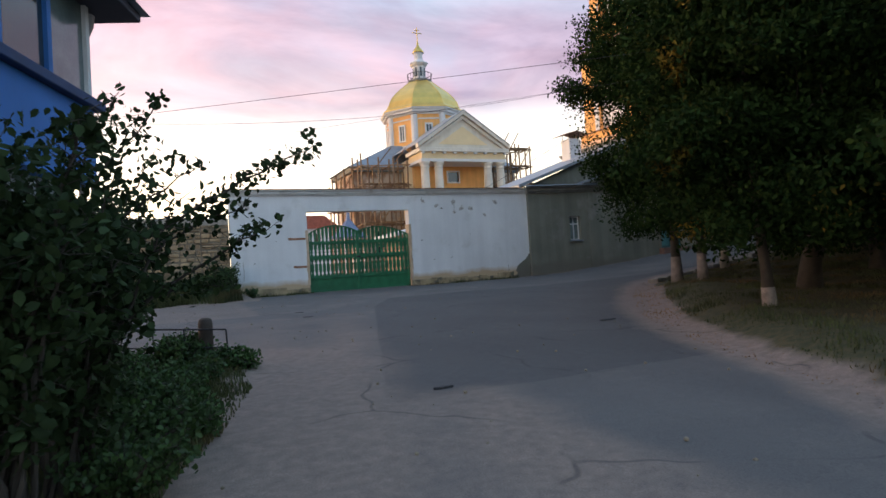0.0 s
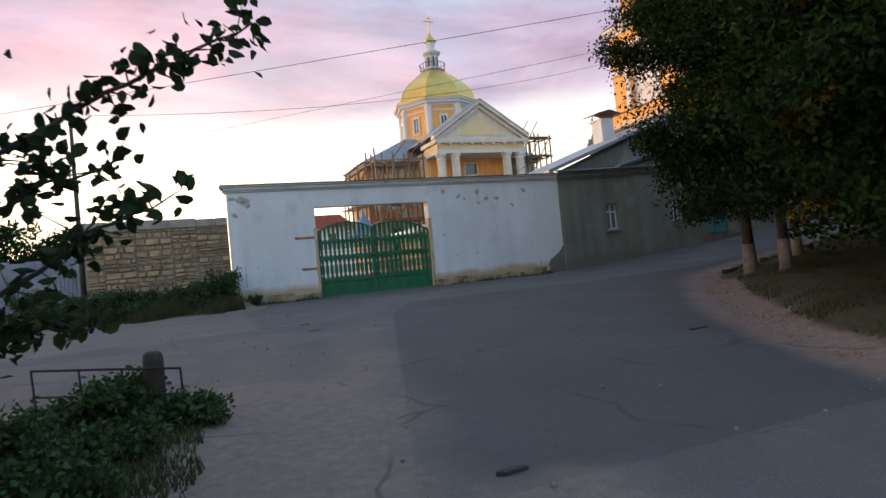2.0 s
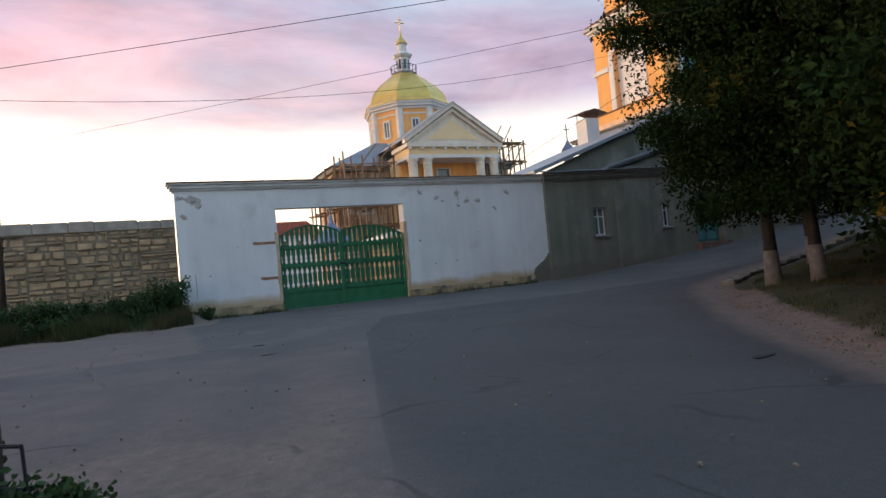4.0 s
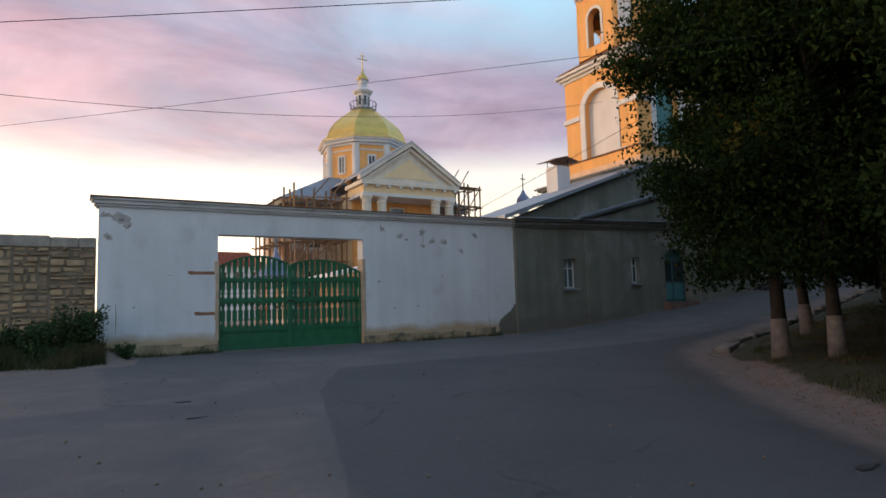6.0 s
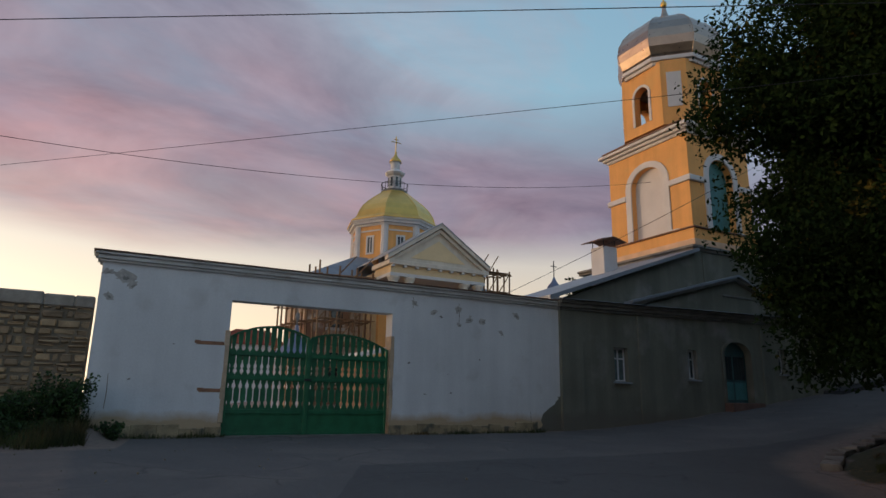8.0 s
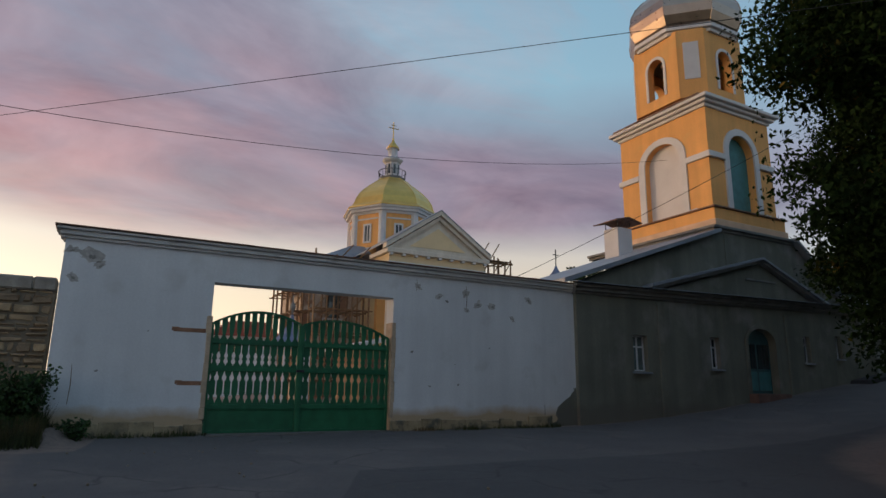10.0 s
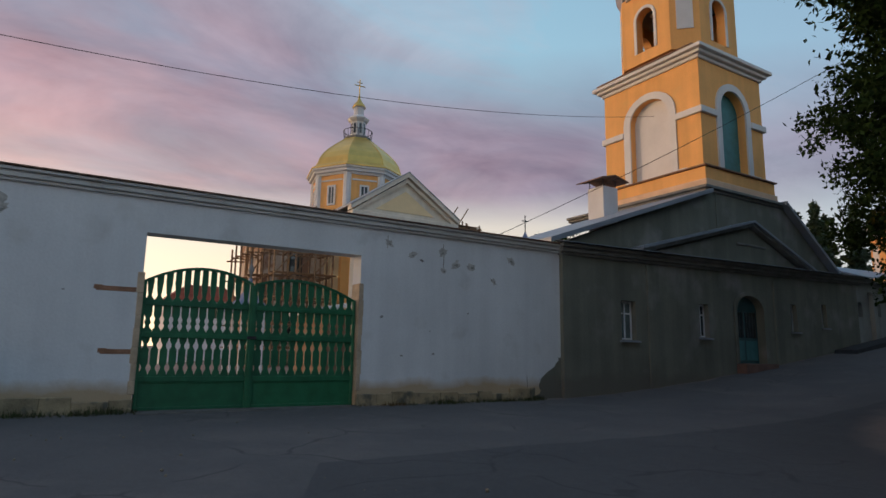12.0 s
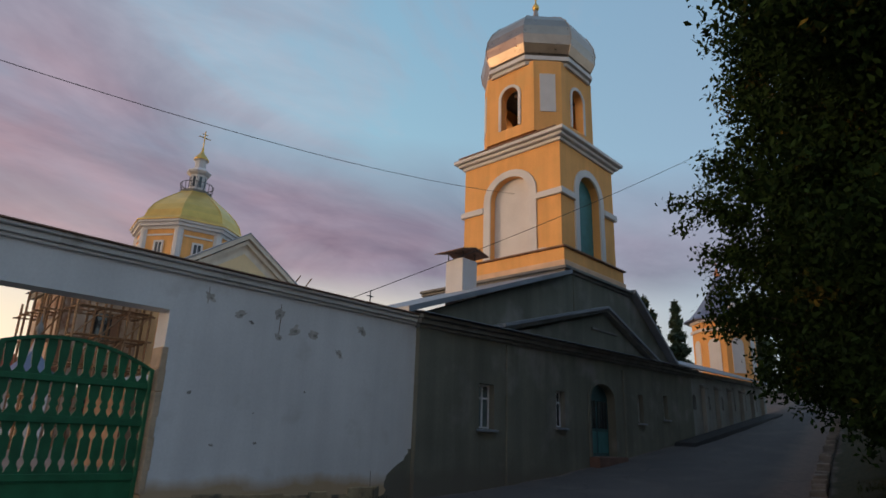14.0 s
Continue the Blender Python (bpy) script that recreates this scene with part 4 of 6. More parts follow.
def chimney():
    c = thing("chimney", "white plastered roof chimney under a rusty sheet cowl", "chimney", (19.75, 25.65, 5.6))
    part("shaft", box(19.40, 25.30, 5.4, 20.12, 26.05, 7.66, None, 0.02), WHITE_TRIM, c)
    for x in (19.46, 20.06):
        for y in (25.36, 25.99):
            part("strut", tube([(x, y, 7.6), (x, y, 7.90)], 0.02, 6), IRON, c)
    part("cowl", prism([(19.1, 7.84), (19.76, 8.0), (20.42, 7.84), (20.42, 7.87), (19.76, 8.03), (19.1, 7.87)], 25.05, 26.3), RUST_METAL, c, "rusty bent sheet cowl")


chimney()


# ---------------------------------------------------------------- church under repair
CX, PY, DY = 29.2, 57.3, 68.4


def church():
    ch = thing("church", "pale yellow classical church with a gilded dome, partly scaffolded", "church", (CX, DY, 0.0))
    g = 0.2
    # portico
    part("portico_steps", box(CX - 5.3, PY - 1.4, g - 0.6, CX + 5.3, PY + 3.4, 1.4, None, 0.03), WHITE_TRIM, ch)
    for dx in (-4.45, -2.9, 2.9, 4.45):
        col = part("column", lathe([(0.60, 1.4), (0.60, 1.65), (0.50, 1.75), (0.50, 4.9), (0.43, 11.45), (0.43, 11.55), (0.51, 11.61), (0.43, 11.67), (0.43, 11.85), (0.58, 12.05), (0.58, 12.2)], CX + dx, PY + 0.5, 20), CREAM, ch, "white tapering column", True)
    part("nave_front", pierced(CX - 4.6, CX + 4.6, g, 12.2, PY + 3.2, PY + 3.7, [(CX - 0.9, CX + 0.9, 1.4, 5.2, 0.9), (CX - 0.65, CX + 0.65, 10.5, 11.6, 0)]), YELLOW, ch)
    win = part("window", box(CX - 0.65, PY + 3.35, 10.5, CX + 0.65, PY + 3.4, 11.6), GLASS, ch)
    bm = bmesh.new()
    for b in ((-0.8, 10.35, 0.8, 10.5), (-0.8, 11.6, 0.8, 11.75), (-0.8, 10.5, -0.65, 11.6), (0.65, 10.5, 0.8, 11.6)):
        box(CX + b[0], PY + 3.12, b[1], CX + b[2], PY + 3.22, b[3], bm)
    part("window_frame", bm, WHITE_TRIM, win)
    part("architrave", box(CX - 5.0, PY, 12.2, CX + 5.0, PY + 3.7, 12.5, None, 0.02), WHITE_TRIM, ch)
    part("frieze", box(CX - 4.92, PY + 0.06, 12.5, CX + 4.92, PY + 3.7, 13.2), PALE_YELLOW, ch)
    part("cornice", box(CX - 5.25, PY - 0.3, 13.2, CX + 5.25, PY + 3.8, 13.6, None, 0.03), CREAM, ch)
    for k in range(9):
        x = CX - 4.8 + 1.2 * k
        part("modillion", box(x - 0.15, PY - 0.25, 13.02, x + 0.15, PY + 0.1, 13.2), WHITE_TRIM, ch)
    part("tympanum", prism([(CX - 4.9, 13.6), (CX + 4.9, 13.6), (CX, 16.9)], PY + 0.25, PY + 0.6), CREAM, ch)
    part("tympanum_field", prism([(CX - 2.9, 14.05), (CX + 2.9, 14.05), (CX, 16.0)], PY + 0.2, PY + 0.27), PALE_YELLOW, ch, "pale yellow triangular field")
    for s in (-1, 1):
        bm = prism([(CX + s * 5.35, 13.62), (CX, 17.2), (CX, 17.62), (CX + s * 5.35, 14.0)], PY - 0.3, PY + 0.5)
        part("raking_cornice", bm, CREAM, ch)
        part("raking_step", prism([(CX + s * 4.7, 13.62), (CX, 16.75), (CX, 17.1), (CX + s * 5.2, 13.62)], PY - 0.05, PY + 0.4), CREAM, ch)
        part("portico_roof", prism([(CX + s * 5.4, 14.0), (CX, 17.62), (CX, 17.7), (CX + s * 5.4, 14.08)], PY - 0.35, DY - 3.0), ROOF_METAL, ch, "grey sheet roof slope")
    # nave and transepts
    part("nave", box(CX - 4.6, PY + 3.7, g, CX + 4.6, DY + 14, 13.2), PALE_YELLOW, ch)
    part("transept", box(CX - 10.2, DY - 4.0, g, CX + 10.2, DY + 4.0, 12.2), mat("patched_church_plaster", (0.55, 0.45, 0.36), 0.95, vary=0.15, scale=1.2, bump=0.4, second=((0.34, 0.20, 0.13), 0.50, 0.56, 0.5)), ch, "transept with pale plaster and bare brick patches")
    part("transept_cornice", box(CX - 10.6, DY - 4.4, 12.2, CX + 10.6, DY + 4.4, 12.7, None, 0.04), DARK_CORNICE, ch)
    for z in (3.0, 8.0):
        for s in (-1, 1):
            w = part("window", box(CX + s * 7.4 - 0.7, DY - 4.05, z, CX + s * 7.4 + 0.7, DY - 3.98, z + 2.6), GLASS, ch)
            part("window_surround", prism([(CX + s * 7.4 - 1.0, z - 0.3), (CX + s * 7.4 + 1.0, z - 0.3), (CX + s * 7.4 + 1.0, z - 0.05), (CX + s * 7.4 - 1.0, z - 0.05)], DY - 4.15, DY - 3.99), WHITE_TRIM, w)
    bm = bmesh.new()
    e = 10.9
    pts = [bm.verts.new(p) for p in ((CX - e, DY - 4.7, 12.7), (CX + e, DY - 4.7, 12.7), (CX + e, DY + 4.7, 12.7), (CX - e, DY + 4.7, 12.7), (CX - 5.0, DY - 2.0, 15.6), (CX + 5.0, DY - 2.0, 15.6), (CX + 5.0, DY + 2.0, 15.6), (CX - 5.0, DY + 2.0, 15.6))]
    for f in ((0, 1, 5, 4), (1, 2, 6, 5), (2, 3, 7, 6), (3, 0, 4, 7), (4, 5, 6, 7), (3, 2, 1, 0)):
        bm.faces.new([pts[i] for i in f])
    part("transept_roof", bm, ROOF_METAL, ch, "pale sheet metal hipped roof")
    # octagonal drum
    R, z0, z1, t = 4.5, 13.0, 19.0, radians(10)
    drum = part("drum", lathe([(R, z0), (R, z1)], CX, DY, 8, t), YELLOW, ch)
    side = 2 * R * math.sin(math.pi / 8)
    apo = R * math.cos(math.pi / 8)
    for k in range(8):
        a = t + k * math.pi / 4
        part("pilaster", lathe([(0.52, z0), (0.52, 15.6), (0.40, 15.8), (0.40, z1)], CX + (R - 0.18) * math.cos(a), DY + (R - 0.18) * math.sin(a), 8, a), WHITE_TRIM, drum)
        b = a + math.pi / 8
        deg = math.degrees(b) + 90
        def made(x0, x1, za, zb, o0, o1):
            return turned(box(CX + x0, DY - apo - o1, za, CX + x1, DY - apo - o0, zb), CX, DY, deg)
        w = part("drum_window", made(-0.30, 0.30, 16.15, 17.8, -0.04, 0.03), GLASS, drum)
        bm = made(-0.47, -0.30, 15.98, 17.97, -0.04, 0.10)
        for b4 in ((0.30, 0.47, 15.98, 17.97), (-0.30, 0.30, 17.8, 17.97), (-0.30, 0.30, 15.98, 16.15)):
            joined(bm, made(*b4, -0.04, 0.10))
        part("window_frame", bm, WHITE_TRIM, w)
        part("mullion", made(-0.04, 0.04, 16.15, 17.8, 0.03, 0.06), WHITE_TRIM, w)
        part("string_course", made(-side / 2 + 0.5, side / 2 - 0.5, 15.35, 15.5, -0.02, 0.06), WHITE_TRIM, drum)
        part("string_course", made(-side / 2 + 0.5, side / 2 - 0.5, 18.4, 18.55, -0.02, 0.08), WHITE_TRIM, drum)
    for za, zb, o in ((19.0, 19.25, 0.15), (19.25, 19.55, 0.45), (19.55, 19.75, 0.65)):
        part("drum_cornice", lathe([(R + o, za), (R + o, zb - 0.003)], CX, DY, 8, t), WHITE_TRIM, ch)
    # faceted dome
    prof = [(R + 0.75, 19.75), (R + 0.75, 19.82), (R + 0.15, 20.25)] + [((R + 0.08) * (0.30 + 0.70 * math.cos(u) ** 2.7), 20.2 + 3.75 * math.sin(u)) for u in (0.06, 0.2, 0.38, 0.56, 0.74, 0.9, 1.05, 1.18, 1.29)]
    dome = part("dome", lathe(prof, CX, DY, 8, t), GOLD, ch, "gilded faceted sheet dome")
    for k in range(8):
        a = t + k * math.pi / 4
        part("rib", tube([(CX + r * math.cos(a), DY + r * math.sin(a), z) for r, z in prof[2:]], 0.05, 5), GOLD, dome)
    top = prof[-1][1]
    part("lantern_base", lathe([(1.35, top - 0.2), (1.45, top + 0.1), (1.45, top + 0.25)], CX, DY, 8, t), DARK_CORNICE, ch)
    for k in range(16):
        a = 2 * math.pi * k / 16
        part("balcony_post", tube([(CX + 1.42 * math.cos(a), DY + 1.42 * math.sin(a), top + 0.2), (CX + 1.5 * math.cos(a), DY + 1.5 * math.sin(a), top + 1.0)], 0.03, 5), IRON, ch)
    ring = [(CX + 1.5 * math.cos(2 * math.pi * k / 24), DY + 1.5 * math.sin(2 * math.pi * k / 24), top + 1.0) for k in range(25)]
    part("balcony_rail", tube(ring, 0.04, 5), IRON, ch, "thin iron balcony rail")
    lant = part("lantern", lathe([(0.95, top + 0.2), (0.95, top + 0.4), (0.80, top + 0.45), (0.80, top + 2.0), (1.0, top + 2.1), (1.15, top + 2.3), (1.15, top + 2.4), (0.6, top + 2.75), (0.52, top + 2.8), (0.52, top + 3.6), (0.7, top + 3.7)], CX, DY, 8, t), WHITE_TRIM, ch)
    for k in range(8):
        part("lantern_window", turned(box(CX - 0.2, DY - 0.77, top + 0.7, CX + 0.2, DY - 0.70, top + 1.8), CX, DY, 45 * k), GLASS, lant)
    part("lantern_cupola", lathe([(0.72, top + 3.7), (0.68, top + 3.85), (0.5, top + 4.15), (0.25, top + 4.45), (0.1, top + 4.8), (0.14, top + 4.95), (0.05, top + 5.1)], CX, DY, 12), GOLD, ch, "small gilded cupola", True)
    bm = tube([(CX, DY, top + 5.0), (CX, DY, top + 6.9)], 0.055, 6)
    tube([(CX - 0.6, DY, top + 6.2), (CX + 0.6, DY, top + 6.2)], 0.05, 6, bm)
    tube([(CX - 0.3, DY, top + 6.55), (CX + 0.3, DY, top + 6.55)], 0.04, 6, bm)
    part("cross", bm, GOLD, ch, "gilded cross")


church()


def scaffold(x0, x1, y0, y1, z1, bay, label):
    s = thing("scaffold", label, "scaffolding", ((x0 + x1) / 2, (y0 + y1) / 2, 0.2), "scaffolding at the church")
    nx = max(1, round((x1 - x0) / bay))
    ny = max(1, round((y1 - y0) / bay))
    for i in range(nx + 1):
        for j in range(ny + 1):
            x, y = x0 + (x1 - x0) * i / nx + rnd(-0.1, 0.1), y0 + (y1 - y0) * j / ny + rnd(-0.1, 0.1)
            part("pole", tube([(x, y, 0.1), (x + rnd(-0.15, 0.15), y, z1 + rnd(-0.5, 1.0))], 0.085, 6), WOOD_OLD, s)
    z = 2.2
    while z < z1 + 0.1:
        for j in range(ny + 1):
            y = y0 + (y1 - y0) * j / ny
            part("ledger", tube([(x0 - 0.4, y, z + rnd(-0.1, 0.1)), (x1 + 0.4, y, z + rnd(-0.1, 0.1))], 0.07, 5), WOOD_OLD, s)
        for i in range(nx + 1):
            x = x0 + (x1 - x0) * i / nx
            part("ledger", tube([(x, y0 - 0.4, z + rnd(-0.1, 0.1)), (x, y1 + 0.4, z + rnd(-0.1, 0.1))], 0.07, 5), WOOD_OLD, s)
        for i in range(nx):
            xa, xb = x0 + (x1 - x0) * i / nx, x0 + (x1 - x0) * (i + 1) / nx
            if rnd(0, 1) < 0.6:
                part("brace", tube([(xa, y0, z), (xb, y0, z + 1.9)], 0.06, 5), WOOD_OLD, s)
            if rnd(0, 1) < 0.75:
                part("deck_board", box(xa, y0 - 0.2, z + 0.08, xb, y0 + 0.9, z + 0.13), WOOD_OLD, s)
        z += 2.0
    return s


scaffold(CX - 10.5, CX - 5.6, 60.0, 63.0, 12.6, 1.7, "weathered timber pole scaffolding beside the portico")
scaffold(CX + 5.9, CX + 9.6, 60.0, 62.0, 14.3, 1.25, "tall pole scaffolding on the far side of the portico")
scaffold(CX - 11.6, CX - 10.5, 63.2, 70.0, 11.6, 1.8, "timber pole scaffolding round the bare brick transept")


# ---------------------------------------------------------------- leaves and trees
def leaf_mesh(name, centres, sizes, material, rng, flat=0.0, aspect=0.5):
    """One pointed leaf of two folded halves per centre."""
    n = len(centres)
    d = rng.normal(size=(n, 3))
    d[:, 2] -= 0.35
    d /= np.linalg.norm(d, axis=1)[:, None]
    s = np.cross(d, rng.normal(size=(n, 3)))
    if flat:
        s = np.cross(d, np.array([0, 0, 1.0])[None] + rng.normal(size=(n, 3)) * (1 - flat))
    s /= np.linalg.norm(s, axis=1)[:, None] + 1e-9
    up = np.cross(s, d)
    L = sizes[:, None]
    base, tip = centres - d * L * 0.5, centres + d * L * 0.5
    left = centres - d * L * 0.08 + s * L * aspect * 0.5 + up * L * 0.08
    right = centres - d * L * 0.08 - s * L * aspect * 0.5 + up * L * 0.08
    v = np.stack([base, right, tip, left], 1).reshape(-1, 3)
    me = bpy.data.meshes.new(name)
    me.vertices.add(4 * n)
    me.vertices.foreach_set("co", v.ravel())
    idx = np.arange(n)[:, None] * 4
    tri = np.concatenate([idx + [0, 1, 2], idx + [0, 2, 3]], 1).ravel()
    me.loops.add(6 * n)
    me.loops.foreach_set("vertex_index", tri)
    me.polygons.add(2 * n)
    me.polygons.foreach_set("loop_start", np.arange(2 * n) * 3)
    me.update(calc_edges=True)
    me.materials.append(material)
    return me


def broad_leaves(name, centres, sizes, material, rng):
    """Broad pointed leaves, each of two halves folded along the midrib."""
    n = len(centres)
    d = rng.normal(size=(n, 3))
    d[:, 2] -= 0.5
    d /= np.linalg.norm(d, axis=1)[:, None]
    s = np.cross(d, rng.normal(size=(n, 3)))
    s /= np.linalg.norm(s, axis=1)[:, None] + 1e-9
    up, L = np.cross(s, d), sizes[:, None]
    rows = [centres - d * L * 0.5]
    for side in (1, -1):
        rows += [centres - d * L * 0.28 + side * s * L * 0.27 + up * L * 0.07, centres + d * L * 0.10 + side * s * L * 0.30 + up * L * 0.08]
    rows.append(centres + d * L * 0.5 - up * L * 0.06)
    me = bpy.data.meshes.new(name)
    verts = np.stack(rows, 1).reshape(-1, 3)
    me.vertices.add(6 * n)
    me.vertices.foreach_set("co", verts.ravel())
    quads = np.concatenate([np.arange(n)[:, None] * 6 + [0, 1, 2, 5], np.arange(n)[:, None] * 6 + [0, 5, 4, 3]], 1).ravel()
    me.loops.add(8 * n)
    me.loops.foreach_set("vertex_index", quads)
    me.polygons.add(2 * n)
    me.polygons.foreach_set("loop_start", np.arange(2 * n) * 4)
    me.update(calc_edges=True)
    me.materials.append(material)
    return me


def branch(p, d, length, r, depth, bm, tips, droop=0.05):
    pts, radii = [Vector(p)], [r]
    d = Vector(d).normalized()
    n = 4
    for k in range(n):
        d = (d + Vector((rnd(-0.22, 0.22), rnd(-0.22, 0.22), rnd(-0.12, 0.16) - droop * k))).normalized()
        pts.append(pts[-1] + d * length / n)
        radii.append(r * (1 - 0.6 * (k + 1) / n))
    tube(pts, radii, 6 if depth else 5, bm)
    if depth >= 1:
        tips.append(tuple(pts[2]))
    tips.append(tuple(pts[-1]))
    tips.append(tuple(pts[3]))
    if depth < 2:
        for k in range(5 if depth == 0 else 4):
            q = pts[1 + k % 4] if depth == 0 else pts[2 + k % 3]
            a = rnd(0, 2 * math.pi)
            nd = d + Vector((math.cos(a), math.sin(a), rnd(-0.2, 0.5))) * 0.95
            branch(q, nd, length * rnd(0.5, 0.75), r * 0.42, depth + 1, bm, tips, droop)


def tree(x, y, tall, spread, low, leaves, label, seed, lime=True, leaf=0.17, trunk_r=0.2, skirt=0.0, reach=()):
    random.seed(seed)
    rng = np.random.default_rng(seed)
    g = height(x, y) - 0.05
    t = thing("tree", label, "tree", (x, y, g), "street trees")
    fork = low * 0.75
    lean = (rnd(-0.15, 0.15), rnd(-0.15, 0.15))
    pts = [(x, y, g), (x + lean[0] * 0.3, y + lean[1] * 0.3, g + fork * 0.5), (x + lean[0], y + lean[1], g + fork), (x + lean[0] * 1.5, y + lean[1] * 2, g + tall * 0.6), (x + lean[0] * 2, y + lean[1] * 2, g + tall * 0.85)]
    trunk = part("trunk", tube(pts, [trunk_r * 1.35, trunk_r, trunk_r * 0.9, trunk_r * 0.5, trunk_r * 0.2], 10), BARK, t, "", True)
    if lime:
        h = 0.8 if trunk_r > 0.1 else 0.4
        f = h / (fork * 0.5)
        part("limewash", tube([(x, y, g + 0.02), (x + lean[0] * 0.3 * f, y + lean[1] * 0.3 * f, g + h)], [trunk_r * 1.36 + 0.006, trunk_r * (1.35 - 0.35 * f) + 0.008], 10), LIME, trunk, "white limewashed foot", True)
    tips = []
    n = 9
    for k in range(n):
        a = 2 * math.pi * k * 0.382 + rnd(-0.3, 0.3)
        z = g + fork + (tall * 0.8 - fork) * k / n
        q = Vector(pts[2]).lerp(Vector(pts[4]), k / n)
        length = spread * (0.72 - 0.25 * abs(k / n - 0.35))
        branch((q.x, q.y, z), (math.cos(a), math.sin(a), 0.35 + 0.5 * k / n), length, trunk_r * 0.42, 0, (bm := bmesh.new()), tips)
        part("limb", bm, BARK, t, "", True)
    wisps = []
    for q in reach:
        # long limb out over the street with sprays of leaves towards its end
        a, b = Vector((x + lean[0], y + lean[1], g + max(fork, (q[2] - g) * 0.55))), Vector(q)
        mid = a.lerp(b, 0.5) + Vector((0, 0, 0.35))
        line = [a, a.lerp(mid, 0.5) + Vector((0, 0, 0.1)), mid, mid.lerp(b, 0.5) + Vector((rnd(-0.2, 0.2), rnd(-0.2, 0.2), 0.1)), b]
        bm = tube(line, [trunk_r * 0.4, trunk_r * 0.32, trunk_r * 0.22, trunk_r * 0.13, 0.012], 6)
        for k in range(16):
            f = line[2].lerp(line[3], rnd(0, 1)) if k < 6 else line[3].lerp(b, rnd(0, 1))
            e = f + Vector((rnd(-0.5, 0.5), rnd(-0.5, 0.5), rnd(-0.6, 0.35)))
            tube([f, f.lerp(e, 0.5) + Vector((0, 0, 0.08)), e], [0.016, 0.01, 0.004], 4, bm)
            wisps += [f.lerp(e, 0.45), f.lerp(e, 0.75), e]
        part("limb", bm, BARK, t, "", True)
    tips = np.array(tips)
    fill = np.clip(rng.normal(size=(260, 3)), -1.7, 1.7) * np.array([spread * 0.5, spread * 0.5, tall * 0.2]) + np.array([x, y, g + low + (tall - low) * 0.45])
    cent = np.concatenate([tips, fill])
    cent = cent[cent[:, 2] > g + low * 0.8]
    if skirt:
        # drooping lower twigs
        a, r = rng.uniform(0, 2 * math.pi, 110), spread * 0.78 * rng.uniform(0, 1, 110) ** 0.5
        z = g + skirt + 0.25 + rng.uniform(0, 1, 110) ** 1.4 * (low + 1.2 - skirt)
        cent = np.concatenate([cent, np.stack([x + r * np.cos(a), y + r * np.sin(a), z], 1)])
    which = rng.integers(0, len(cent), leaves)
    ball = rng.normal(size=(leaves, 3))
    ball *= (rng.uniform(0, 1, (leaves, 1)) ** 0.45) / np.linalg.norm(ball, axis=1)[:, None]
    pos = cent[which] + ball * np.array([0.52, 0.52, 0.40]) * (spread / 2.4) ** 0.5
    pos = pos[pos[:, 2] > g + (skirt or low * 0.7)]
    if wisps:
        w = np.array([tuple(p) for p in wisps])
        n = 34 * len(w)
        pos = np.concatenate([pos, w[rng.integers(0, len(w), n)] + rng.normal(size=(n, 3)) * np.array([0.14, 0.14, 0.11])])
    sizes = rng.uniform(0.7, 1.3, len(pos)) * leaf
    under(new("crown", leaf_mesh("crown", pos, sizes, LEAF, rng)), t)
    return t


DENSE = "dark dense broadleaf street tree with a limewashed trunk foot"
DARK = "dark dense broadleaf tree on the island"
tree(13.5, 12.4, 11.0, 2.4, 2.6, 84000, DENSE, 11, leaf=0.105, trunk_r=0.13, skirt=1.35, reach=[(14.9, 15.1, 8.5), (15.0, 14.8, 7.5)])
tree(13.3, 11.25, 10.5, 2.3, 2.7, 66000, DENSE, 12, trunk_r=0.11, leaf=0.105, skirt=1.5)
tree(8.95, 5.75, 8.0, 2.1, 1.9, 86000, "dark broadleaf tree with yellowing leaves beside the dusty verge", 13, trunk_r=0.085, leaf=0.11, skirt=1.0)
tree(17.1, 13.9, 11.0, 2.5, 2.4, 68000, DENSE, 14, leaf=0.115, trunk_r=0.12, skirt=2.0, reach=[(17.6, 17.2, 6.9), (18.3, 17.0, 6.1), (18.0, 16.6, 8.0), (18.9, 17.1, 5.5)])
tree(12.2, 7.4, 10.0, 2.6, 1.6, 40000, DARK, 15, lime=False, leaf=0.13, skirt=0.7)
tree(17.2, 9.0, 11.0, 3.2, 1.0, 30000, DARK, 16, lime=False, leaf=0.16, skirt=0.5)
tree(20.8, 13.6, 11.5, 2.5, 0.9, 44000, DARK, 17, lime=False, leaf=0.14, reach=[(20.8, 17.7, 5.3), (20.6, 17.0, 6.3), (21.9, 17.0, 5.5)])
tree(25.5, 14.9, 11.5, 2.6, 0.8, 40000, DARK, 18, lime=False, leaf=0.15)
tree(31.5, 16.2, 11.5, 2.7, 0.8, 30000, DARK, 19, lime=False, leaf=0.17)
tree(22.5, 9.6, 11.0, 3.4, 0.8, 24000, DARK, 20, lime=False, leaf=0.18)
tree(10.8, 2.2, 9.0, 2.6, 1.2, 44000, DARK, 21, lime=False, leaf=0.13, skirt=0.8)
tree(14.5, 4.0, 10.0, 3.2, 0.8, 30000, DARK, 22, lime=False, leaf=0.16, skirt=0.5)
tree(28.0, 11.0, 11.0, 3.4, 0.8, 22000, DARK, 23, lime=False, leaf=0.19)
tree(38.0, 17.0, 11.0, 2.8, 1.4, 18000, DARK, 24, lime=False, leaf=0.2)
tree(19.0, 6.0, 10.0, 3.4, 0.7, 24000, DARK, 25, lime=False, leaf=0.18)
